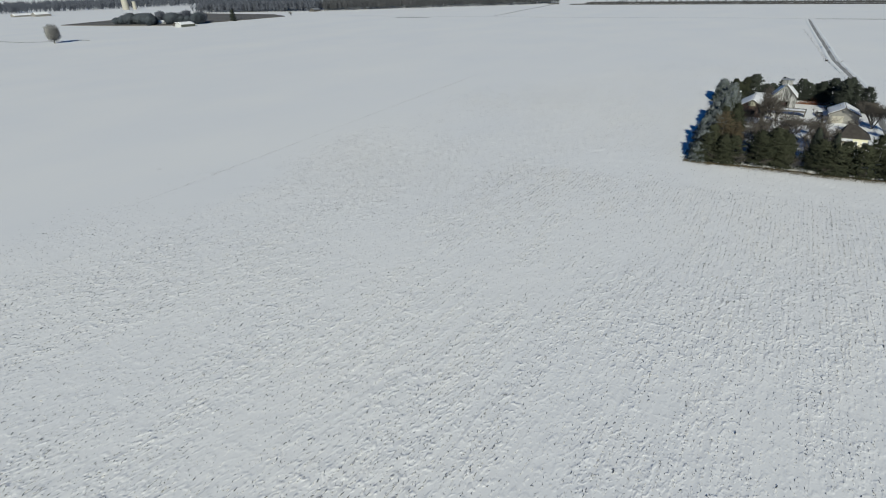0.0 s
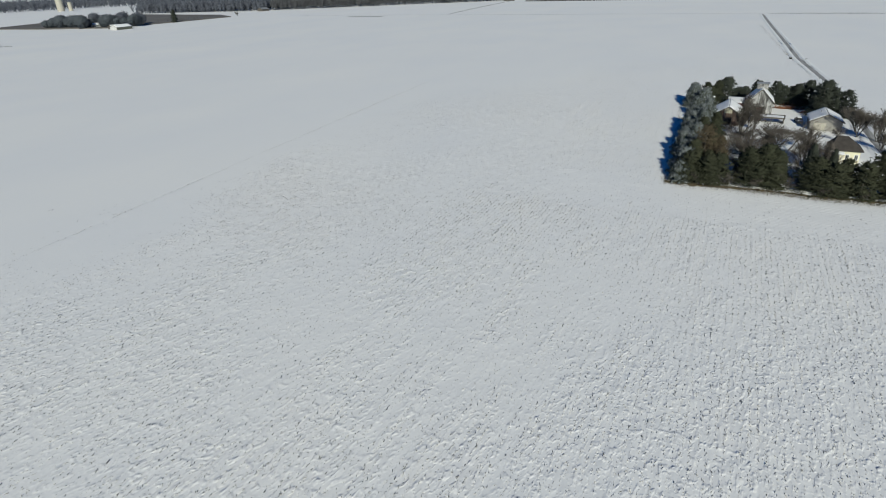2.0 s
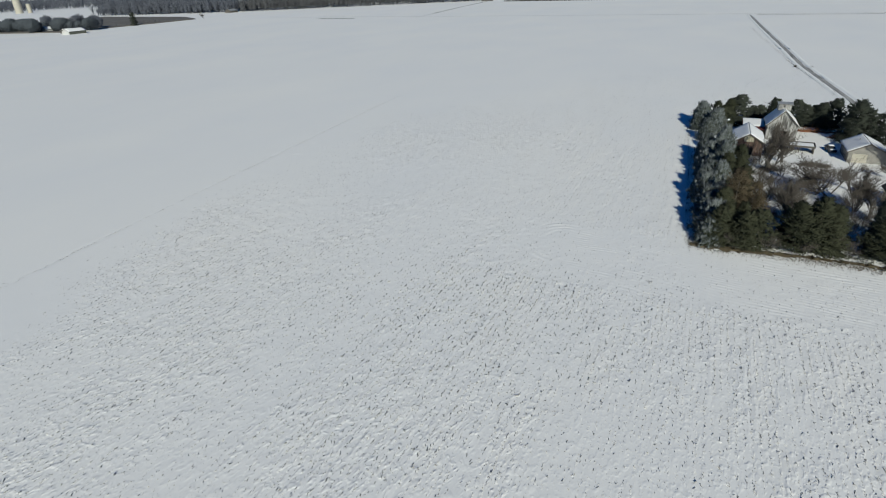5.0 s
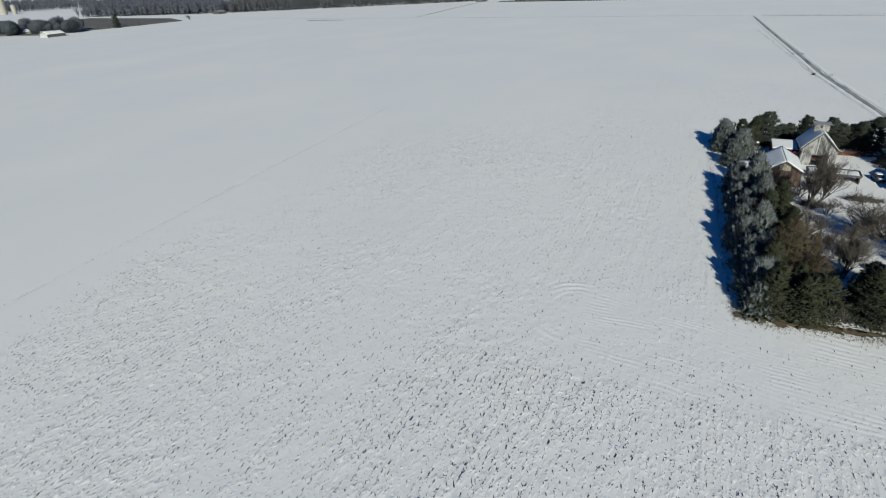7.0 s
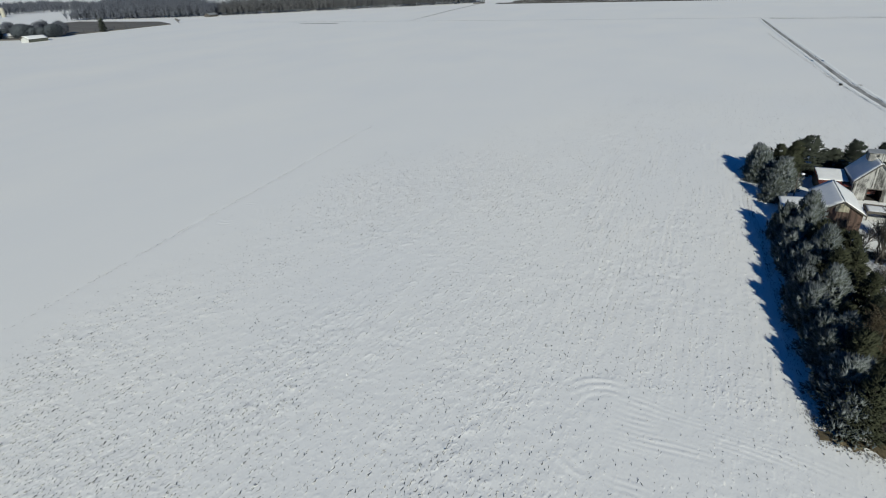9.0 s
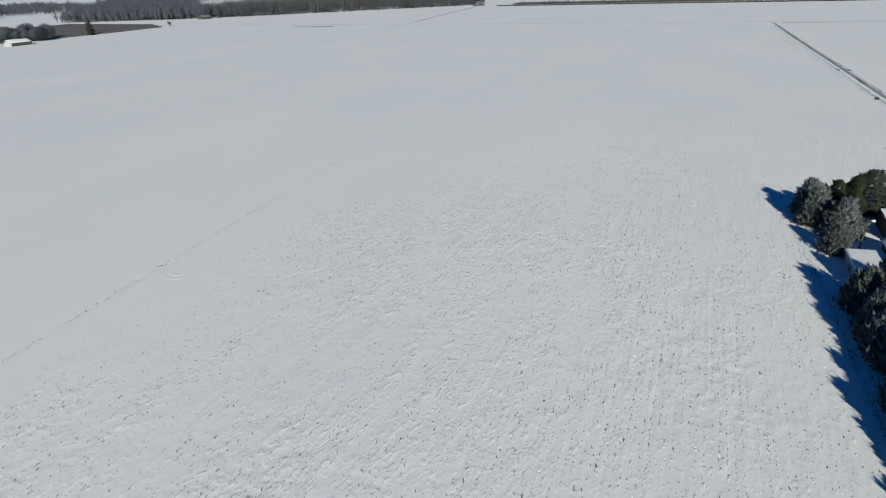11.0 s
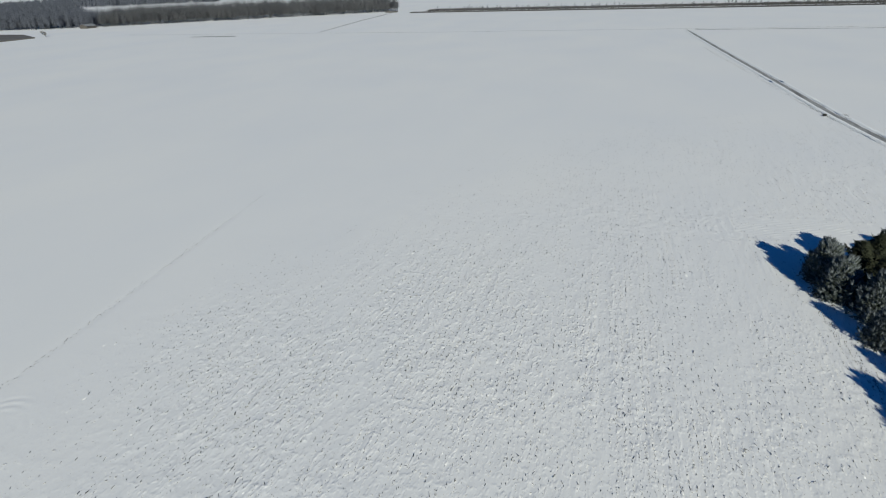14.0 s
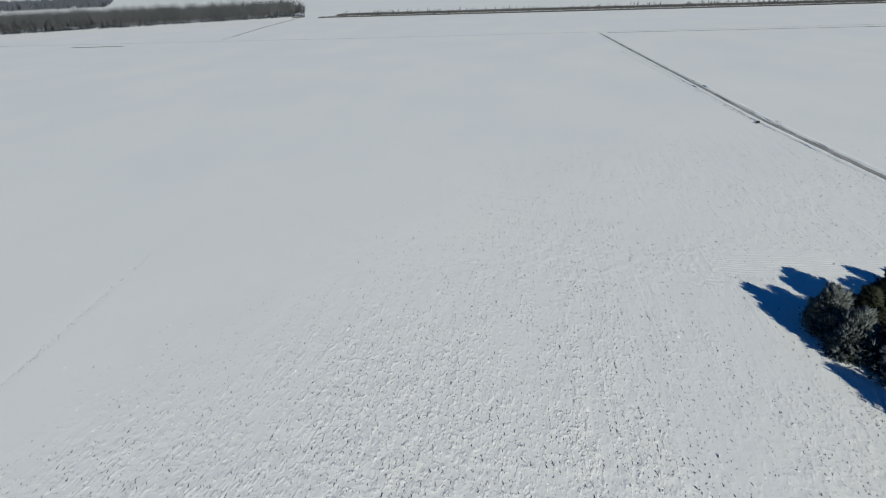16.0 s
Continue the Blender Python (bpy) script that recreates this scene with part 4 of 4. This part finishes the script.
for xx in (-0.08, 2.28):
    part("post", box(bmesh.new(), xx - 0.06, xx + 0.06, -1.6, -1.48, 0.24, 2.42), M_SNOW, house, "white porch post")
part("porch_roof", slab(bmesh.new(), [(-0.4, -1.8, 2.44), (2.6, -1.8, 2.44), (2.6, -0.01, 2.78), (-0.4, -0.01, 2.78)], 0.08), M_SHINGLE, house)
mesh_part("snow_cover", snow_sheet([(-0.4, -1.8, 2.53), (2.6, -1.8, 2.53), (2.6, -0.1, 2.85), (-0.4, -0.1, 2.85)], 0.12, 91), house, "snow lying on the porch roof")

# low open shelter in the yard
shel = new("pole_shelter")
shel.matrix_basis = pose(2.9, 217.6, 0, 0, 0, -3)
tagged(shel, "long low open pole shelter with snow on its flat roof", "shelter")
part("roof", box(bmesh.new(), -5.0, 5.0, -2.0, 2.0, 1.62, 1.74, 0.01), M_TRIM, shel, "dark flat roof")
mesh_part("snow_cover", snow_sheet([(-4.8, -1.8, 1.745), (4.8, -1.8, 1.745), (4.8, 1.8, 1.745), (-4.8, 1.8, 1.745)], 0.14, 95, 24, 10), shel, "snow lying on the roof")
for b in ((-5.05, 5.05, -2.14, -2.003), (-5.05, 5.05, 2.003, 2.14), (-5.14, -5.003, -2.0, 2.0), (5.003, 5.14, -2.0, 2.0), (-0.06, 0.06, -1.99, 1.99)):
    part("rim", box(bmesh.new(), b[0], b[1], b[2], b[3], 1.5 if abs(b[0]) > 1 else 1.745, 1.95, 0.01), M_TRIM, shel)
for sx in (-4.8, -1.6, 1.6, 4.8):
    for sy in (-1.85, 1.85):
        part("post", box(bmesh.new(), sx - 0.09, sx + 0.09, sy - 0.09, sy + 0.09, -0.1, 1.62), M_TRIM, shel)
part("end_wall", turned(board_wall(bmesh.new(), -1.7, 1.7, 1.5, seed=96), pose(4.95, 0, 0, 0, 0, 90)), M_TRIM, shel, "dark board end wall")

# parked car beside the garage
car = new("car")
car.matrix_basis = pose(11.9, 219.6, 0, 0, 0, 8)
tagged(car, "dark parked car with snow on its roof", "car")
bm = box(bmesh.new(), -0.85, 0.85, -2.1, 2.1, 0.32, 0.88, 0.12)
part("body", bm, M_CARPAINT, car)
bm = bmesh.new()
lo = [(-0.8, -1.0, 0.86), (0.8, -1.0, 0.86), (0.8, 1.6, 0.86), (-0.8, 1.6, 0.86)]
hi = [(-0.62, -0.45, 1.42), (0.62, -0.45, 1.42), (0.62, 1.1, 1.42), (-0.62, 1.1, 1.42)]
a_, b_ = [bm.verts.new(p) for p in lo], [bm.verts.new(p) for p in hi]
bm.faces.new(b_), bm.faces.new(a_[::-1])
for i in range(4):
    bm.faces.new((a_[i], a_[(i + 1) % 4], b_[(i + 1) % 4], b_[i]))
part("cabin", bm, M_GLASS, car, "dark glass cabin")
mesh_part("snow_cover", snow_sheet([(-0.6, -0.4, 1.424), (0.6, -0.4, 1.424), (0.6, 1.05, 1.424), (-0.6, 1.05, 1.424)], 0.16, 97, 8, 8), car, "snow on the roof")
mesh_part("snow_cover", snow_sheet([(-0.7, -2.0, 0.884), (0.7, -2.0, 0.884), (0.7, -1.1, 0.884), (-0.7, -1.1, 0.884)], 0.1, 98, 8, 6), car, "snow on the bonnet")
for sx in (-0.78, 0.78):
    for sy in (-1.35, 1.35):
        wh = part("wheel", tube(bmesh.new(), (sx - 0.1, sy, 0.32), (sx + 0.1, sy, 0.32), 0.32, 0.32, 16), M_RUBBER, car)
        part("rim", tube(bmesh.new(), (sx - 0.115, sy, 0.32), (sx + 0.115, sy, 0.32), 0.19, 0.19, 12), M_STEEL, wh)


def pile(name, label, category, x, y, rx, ry, h, n, material, seed, length=(0.8, 2.4), width=(0.03, 0.07)):
    rng = np.random.RandomState(seed)
    a, r = rng.uniform(0, 2 * math.pi, n), np.sqrt(rng.rand(n))
    p = np.stack([np.cos(a) * r * rx, np.sin(a) * r * ry, h * (1 - r) * rng.rand(n) + 0.03], 1)
    d = np.stack([rng.normal(0, 1, n), rng.normal(0, 0.6, n), rng.normal(0.1, 0.3, n)], 1)
    v, f = spikes(p, d, rng.uniform(*length, n), rng.uniform(*width, n), rng)
    ob = new(name, npmesh(name, v, f, material))
    ob.matrix_basis = pose(x, y, 0)
    return tagged(ob, label, category, kind="" if category == "weeds" else "stuff")


pile("brush_pile", "low pile of cut brush lying on the snow", "brush", 6.6, 205.0, 3.4, 1.2, 0.9, 460, M_TWIG, 101)
pile("brush_pile", "heap of dark brush beside the shed", "brush", -3.0, 199.0, 2.0, 1.6, 1.2, 300, M_TWIG, 102)
pile("scrap_heap", "row of rusty scrap lumber behind the barn", "scrap", 10.5, 239.0, 5.5, 0.9, 0.8, 260, M_RUST, 103, (1.0, 3.0), (0.05, 0.12))
pile("scrap_heap", "small pile of rusty scrap and boards", "scrap", 15.0, 233.5, 1.6, 1.0, 0.9, 90, M_RUST, 104, (0.8, 2.0), (0.05, 0.12))

# yard light on a pole
lamp = new("yard_light")
lamp.matrix_basis = pose(-13.2, 224.6, 0)
tagged(lamp, "white dome yard light on a wooden pole", "lamp")
part("pole", tube(bmesh.new(), (0, 0, -0.2), (0, 0, 5.6), 0.13, 0.09, 10), M_BARK, lamp)
part("arm", tube(bmesh.new(), (0, 0, 5.4), (0.7, -0.2, 5.55), 0.03, 0.03, 6), M_TIN, lamp)
bm = bmesh.new()
bmesh.ops.create_uvsphere(bm, u_segments=14, v_segments=8, radius=0.34, matrix=pose(0.7, -0.2, 5.45) @ Matrix.Diagonal((1, 1, 0.7, 1)))
part("shade", bm, M_SNOW, lamp, "white dome shade")


# ---- weeds, fence lines and far woods ----
def scatter_weeds(name, label, pts, width, density, h, material, seed, category="weeds", wid=0.05):
    """Dry stems in a band along a polyline."""
    rng = np.random.RandomState(seed)
    P = []
    for (x0, y0), (x1, y1) in zip(pts, pts[1:]):
        L = math.hypot(x1 - x0, y1 - y0)
        n = int(L * density)
        t = rng.rand(n)
        o = rng.normal(0, width / 2.5, n)
        P.append(np.stack([x0 + (x1 - x0) * t - (y1 - y0) / L * o, y0 + (y1 - y0) * t + (x1 - x0) / L * o, np.full(n, -0.02)], 1))
    P = np.concatenate(P)
    n = len(P)
    d = np.stack([rng.normal(0, 0.35, n), rng.normal(0, 0.35, n), np.ones(n)], 1)
    v, f = spikes(P, d, rng.uniform(0.5, 1.1, n) * h, np.full(n, wid) * rng.uniform(0.6, 1.4, n), rng)
    tagged(new(name, npmesh(name, v, f, material)), label, category, kind="stuff")


scatter_weeds("dry_grass", "thin line of dry grass along a shallow ditch", [(ditch_x(y), y) for y in range(60, 261, 40)], 0.6, 2.6, 0.17, M_WEED, 201)
scatter_weeds("dry_grass", "dead grass under the front windbreak", [(-18.5, 150.3), (4.5, 150.8), (10, 150.2), (32, 151.4)], 2.6, 80, 0.30, M_VERGE, 202, wid=0.05)
scatter_weeds("dry_grass", "dead grass at the foot of the spruces", [(-18.3, 150), (-19.5, 175), (-20.5, 200), (-22.0, 218), (-22.5, 236)], 0.9, 7, 0.3, M_WEED, 203, wid=0.035)
scatter_weeds("dry_grass", "dead grass and fallen twigs over the yard snow", [(-5.5, 158), (-5.0, 176), (-4.0, 204)], 6.5, 46, 0.34, M_WEED, 213, wid=0.03)
scatter_weeds("dry_grass", "dead grass and fallen twigs among the shrubs", [(-3, 161), (8, 164), (20, 168)], 7.0, 46, 0.36, M_WEED, 214, wid=0.03)
scatter_weeds("dry_grass", "thin dead grass in the open yard", [(4, 176), (6, 196), (9, 208)], 7.0, 14, 0.25, M_WEED, 215, wid=0.03)
scatter_weeds("dry_grass", "line of dead stems along a path beside the spruces", [(-19.3, 164), (-20.1, 184), (-20.6, 204), (-21.2, 214)], 0.5, 6, 0.24, M_WEED, 218, wid=0.04)
scatter_weeds("dry_grass", "ragged dead grass at the windbreak corner", [(-19.2, 154.0), (-18.2, 151.0), (-16.0, 149.2), (-12.5, 148.7)], 0.9, 26, 0.22, M_STALK, 212, wid=0.05)
scatter_weeds("dry_grass", "scattered dry grass along the gravel road", [(23.8, 290), (16.8, 370), (11.8, 447), (4.8, 560)], 1.5, 1.6, 0.4, M_WEED, 204)
scatter_weeds("dry_grass", "tufts of dry grass in the roadside ditch", [(24.6, 300), (22.2, 318), (17.4, 360), (14.6, 392)], 1.0, 3.5, 0.4, M_WEED, 216, wid=0.04)
scatter_weeds("dry_grass", "small patch of grass across the road", [(22.0, 358), (23.6, 366)], 1.2, 9, 0.45, M_WEED, 217, wid=0.05)
scatter_weeds("dry_grass", "faint grass line on the field's far edge", [(-570, 699), (-200, 690), (240, 697)], 1.2, 5, 0.5, M_STALK, 205, wid=0.14)
scatter_weeds("dry_grass", "dark grass line along a field edge beyond the road", [(14, 684), (120, 681), (250, 678)], 1.0, 12, 0.55, M_FARWEED, 219, wid=0.12)
scatter_weeds("dry_grass", "patch of weeds in a snowy swale", [(-468, 668), (-455, 669), (-418, 671)], 2.4, 16, 0.6, M_FARWEED, 206, wid=0.18)
scatter_weeds("dry_grass", "weeds along a farm track to the wood", [(-341, 705), (-362, 860), (-379, 1028)], 1.8, 4, 0.5, M_FARWEED, 207, wid=0.16)
scatter_weeds("dry_weeds", "brown weed strip along the drainage ditch", [(-345, 1018), (0, 995), (380, 972), (800, 950)], 6, 22, 1.9, M_FARWEED, 208, wid=0.3)
scatter_weeds("dry_weeds", "brown weed strip along the far ditch bank", [(-330, 1066), (0, 1050), (380, 1024), (800, 1000)], 30, 26, 2.8, M_FARWEED, 209, wid=0.3)


def far_wood(name, label, n, where, h, seed, material=M_WOOD, twigs=26, wid=1.0):
    """Many bare trees as one sheet of stems and fans of limbs that fill rounded crowns."""
    rng = np.random.RandomState(seed)
    B = where(rng, n)
    hh = h * rng.uniform(0.6, 1.15, n)
    stem = np.stack([B[:, 0], B[:, 1], np.full(n, -0.2)], 1)
    lean = np.stack([rng.normal(0, 0.06, n), rng.normal(0, 0.06, n), np.ones(n)], 1)
    v1, f1 = spikes(stem, lean, hh * 0.85, 0.014 * hh * wid, rng)
    t = rng.uniform(0.08, 0.6, (n, twigs))
    p = stem[:, None] + lean[:, None] * (hh[:, None] * t)[..., None]
    d = rng.normal(0, 1.0, (n, twigs, 3))
    d /= np.linalg.norm(d, axis=2)[..., None]
    goal = stem[:, None] + np.array([0, 0, 1.0]) * (hh * 0.56)[:, None, None] + d * np.array([0.32, 0.32, 0.43]) * (hh[:, None] * rng.uniform(0.75, 1.1, (n, twigs)))[..., None]
    way = (goal - p).reshape(-1, 3)
    p = p.reshape(-1, 3)
    l = np.linalg.norm(way, axis=1)
    v2, f2 = spikes(p, way, l, np.full(n * twigs, 0.009 * h * wid) * rng.uniform(0.5, 1.3, n * twigs), rng)
    v, f = np.concatenate([v1, v2]), np.concatenate([f1, f2 + len(v1)])
    tagged(new(name, npmesh(name, v, f, material)), label, "woodland", kind="stuff")


def band(x0, y0, x1, y1, depth, way=None):
    """Places in a band behind the line from one point to the other."""
    def where(rng, n):
        t, s = rng.rand(n), rng.rand(n) ** 1.3 * depth + rng.normal(0, 3, n)
        L = math.hypot(x1 - x0, y1 - y0)
        w = way or (-(y1 - y0) / L, (x1 - x0) / L)
        return np.stack([x0 + (x1 - x0) * t + w[0] * s, y0 + (y1 - y0) * t + w[1] * s], 1)
    return where


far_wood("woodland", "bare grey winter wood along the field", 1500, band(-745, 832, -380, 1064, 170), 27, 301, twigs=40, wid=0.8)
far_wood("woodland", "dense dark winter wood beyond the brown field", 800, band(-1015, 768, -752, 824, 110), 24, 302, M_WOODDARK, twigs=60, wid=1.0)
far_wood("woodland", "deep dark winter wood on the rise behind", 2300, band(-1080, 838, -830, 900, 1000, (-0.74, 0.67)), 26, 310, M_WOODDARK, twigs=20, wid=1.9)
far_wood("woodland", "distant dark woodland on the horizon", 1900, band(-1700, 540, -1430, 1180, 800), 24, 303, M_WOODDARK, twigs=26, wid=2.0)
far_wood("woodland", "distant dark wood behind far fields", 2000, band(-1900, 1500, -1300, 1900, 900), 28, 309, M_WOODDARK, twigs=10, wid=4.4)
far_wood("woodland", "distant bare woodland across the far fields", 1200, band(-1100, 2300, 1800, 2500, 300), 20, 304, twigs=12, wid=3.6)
far_wood("thicket", "scattered bare shrubs along the drainage ditch", 240, band(-320, 1040, 700, 1005, 40), 8, 305, twigs=22, wid=1.6)

def round_tree(label, h, r, n, seed, material, name="bare_tree", wid=0.10, middle=0.57):
    """A tree far off: a short trunk under a lobed crown of fine limbs round the given share of its height."""
    rng = np.random.RandomState(seed)
    e = new(name)
    part("trunk", tube(bmesh.new(), (0, 0, -0.3), (0, 0, h * 0.55), 0.03 * h, 0.012 * h, 8), M_BARK, e)
    d = rng.normal(0, 1, (n, 3))
    d /= np.linalg.norm(d, axis=1)[:, None]
    knobs = rng.normal(0, 1, (14, 3))
    knobs /= np.linalg.norm(knobs, axis=1)[:, None]
    lobe = 0.74 + 0.34 * np.max(d @ knobs.T, axis=1) ** 6
    tip = np.array([0, 0, h * middle]) + d * np.array([r, r, h * (1 - middle)]) * (lobe * rng.uniform(0.5, 1.08, n) ** 0.6)[:, None]
    foot = np.array([0, 0, 1.0]) * (h * rng.uniform(0.15, 0.6, n))[:, None]
    tip[:, 2] = np.maximum(tip[:, 2], 0.2)
    way = (foot - tip) * rng.uniform(0.25, 0.8, n)[:, None]
    v, f = spikes(tip + way, -way, np.linalg.norm(way, axis=1), wid * rng.uniform(0.5, 1.4, n), rng)
    mesh_part("crown", npmesh("crown", v, f, material), e)
    return tagged(e, label, "tree")


rg = random.Random(9)
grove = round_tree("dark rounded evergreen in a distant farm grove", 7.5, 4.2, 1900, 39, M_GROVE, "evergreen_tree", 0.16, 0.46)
grove.matrix_basis = pose(-806, 484, 0)
grove.scale = (1.8, 1.8, 1.6)
tagged(grove, group="distant grove trees")
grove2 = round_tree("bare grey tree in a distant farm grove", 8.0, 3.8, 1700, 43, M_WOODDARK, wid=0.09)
grove2.matrix_basis = pose(-752, 512, 0)
grove2.scale = (2.0, 2.0, 2.1)
tagged(grove2, group="distant grove trees")
for i in range(8):
    o = copy_thing(grove2, pose(-762 + i * 9 + rg.gauss(0, 2), 520 + i * 3 + rg.gauss(0, 9), 0, 0, 0, rg.uniform(0, 360)))
    k_ = rg.uniform(1.6, 2.3)
    o.scale = (k_, k_, k_)
for i in range(17):
    o = copy_thing(grove, pose(-805 + i * 7.4 + rg.gauss(0, 1.5), 488 + i * 1.6 + rg.gauss(0, 8), 0, 0, 0, rg.uniform(0, 360)))
    k_ = rg.uniform(1.5, 2.5)
    o.scale = (k_ * 1.15, k_ * 1.15, k_)
    tagged(o, "dark rounded evergreen in a distant farm grove", group="distant grove trees")
far_wood("grove", "few bare trees by a distant farmyard", 14, band(-690, 560, -672, 610, 16), 8, 307)

lone = round_tree("lone round-crowned bare tree on a field edge", 18, 8.6, 4200, 37, M_TWIGPALE, wid=0.11, middle=0.53)
lone.matrix_basis = pose(-597, 293, 0, 0, 0, 70)
lone["group"] = "lone field tree"
bush = copy_thing(T3, pose(-686, 694, 0, 0, 0, 40))
bush.scale = (2.0, 2.0, 1.9)
tagged(bush, "bare bush at the tip of the brown field", "shrub", "field bush")
scatter_weeds("dry_grass", "grass line beside a lone field tree", [(-690, 284), (-640, 287), (-590, 322)], 1.5, 4, 0.6, M_WEED, 210, wid=0.2)


def prairie():
    bm = bmesh.new()
    vs = [bm.verts.new((x, y, 0.08)) for x, y in ((-905, 460), (-790, 470), (-700, 490), (-686, 575), (-682, 676), (-745, 715), (-828, 722), (-945, 735), (-955, 600))]
    f = bm.faces.new(vs)
    r = bmesh.ops.extrude_face_region(bm, geom=[f])
    for v in r["geom"]:
        if isinstance(v, bmesh.types.BMVert):
            v.co.z += 0.9
    return part("standing_crop", bm, M_PRAIRIE)


tagged(prairie(), "brown patch of standing dry crop in the snow", "crop", kind="structure")


def far_shed(label, x, y, w, d, e, p, wall=None):
    ob = gable_building("far_shed", label, "shed", x, x + w, y, y + d, e, p, wall or M_GREY, M_TIN, (), 0.4, 0.3, seed=int(x) % 90 + 100, board=1.2)
    return ob


white_shed = far_shed("distant white farm shed with olive sides and a snowy roof", -666, 472, 12, 20, 3, 5.5, wall=M_WHITEWASH)
for c_ in [o for o in white_shed.children if o.name.startswith("wall")][2:]:
    c_.data.materials[0] = M_OLIVE
far_shed("small distant white farmhouse in a snowy yard", -738, 496, 8, 9, 3.0, 5.5, wall=M_WHITEWASH)
far_shed("distant pale farm building behind the white shed", -716, 524, 12, 13, 3.0, 5.0, wall=M_DOORPALE)
for x_, y_, w_ in ((-1775, 1214, 16), (-1735, 1206, 22), (-1700, 1205, 14), (-1668, 1218, 20)):
    far_shed("white house in a far-off village", x_, y_, w_, 14, 5, 9, wall=M_SNOW)["group"] = "far village houses"
far_shed("distant low farm shed under snow", -684, 482, 9, 14, 2.6, 4.6, wall=M_TRIM)
far_house = far_shed("distant dark farmhouse by the wood", -754, 808, 12, 16, 3.0, 5.5, wall=M_TRIM)
for c_ in [o for o in far_house.children if o.name.startswith("snow_cover")]:
    bpy.data.objects.remove(c_)
far_shed("distant farm building on the open fields", -1330, 625, 16, 30, 4, 8)
far_shed("distant farm building beside a hedge", -1370, 605, 14, 40, 3, 6)
pine_far = copy_thing(G1, pose(-686, 580, 0))
pine_far.scale = (1.1, 1.1, 1.5)
tagged(pine_far, "single dark conifer by a distant farmyard", group="distant conifer")


# grain silos far off
silo = new("grain_silo")
silo.matrix_basis = pose(-1417, 881, 0)
tagged(silo, "distant pale grain silo with a conical tin top", "silo", "distant silos")
part("tank", tube(bmesh.new(), (0, 0, -0.2), (0, 0, 30), 7.4, 7.4, 24), M_DOORPALE, silo)
part("roof", tube(bmesh.new(), (0, 0, 30.0), (0, 0, 33.0), 7.6, 1.2, 24), M_TIN, silo)
for x, y, k in ((-1407, 898, 0.6),):
    o = copy_thing(silo, pose(x, y, 0))
    o.scale = (k, k, k)

# small things on the field
for x, y, r, h, n, sd in ((-23.0, 133.9, 0.5, 0.5, 46, 401), (-19.8, 131.4, 0.35, 0.4, 34, 402), (-38.5, 197.7, 0.35, 0.4, 34, 403), (-38.4, 202.6, 0.3, 0.3, 26, 404), (-51.5, 201.2, 0.3, 0.35, 26, 405), (-62.7, 214.6, 0.3, 0.3, 26, 406), (-138.4, 84.1, 0.5, 0.4, 50, 407)):
    pile("weed_clump", "small clump of dark dead weeds in the snow", "weeds", x, y, r * 0.8, r * 0.8, h * 0.6, n // 2, M_STALK, sd, (0.12, 0.35), (0.015, 0.035))["group"] = "weed clumps"
cul = new("utility_box")
cul.matrix_basis = pose(16.6, 363.0, 0, 0, 0, 12)
tagged(cul, "low dark utility box beside the gravel road", "utility box")
part("body", box(bmesh.new(), -0.55, 0.55, -0.35, 0.35, -0.1, 0.6, 0.08), M_RUBBER, cul)
part("lid", box(bmesh.new(), -0.58, 0.58, -0.38, 0.38, 0.604, 0.68, 0.03), M_INSIDE, cul)
crossing = new("culvert")
crossing.matrix_basis = pose(-384, 1040, 0, 0, 0, 6)
tagged(crossing, "small concrete culvert crossing where the track meets the ditch", "culvert")
part("deck", box(bmesh.new(), -9, 9, -4, 4, -0.2, 0.5, 0.1), M_TRIM, crossing)
for sy in (-3.7, 3.7):
    part("parapet", box(bmesh.new(), -9, 9, sy - 0.25, sy + 0.25, 0.5, 1.5, 0.06), M_TRIM, crossing)
post = new("marker_post", None)
post.matrix_basis = pose(5.6, 668, 0)
tagged(post, "thin wooden marker post at the roadside", "post", "marker posts")
part("shaft", tube(bmesh.new(), (0, 0, -0.2), (0, 0, 1.3), 0.06, 0.05, 8), M_BARK, post)
part("cap", tube(bmesh.new(), (0, 0, 1.3), (0, 0, 1.36), 0.08, 0.05, 8), M_TIN, post)
for x, y in ((-2.5, 690),):
    copy_thing(post, pose(x, y, 0))
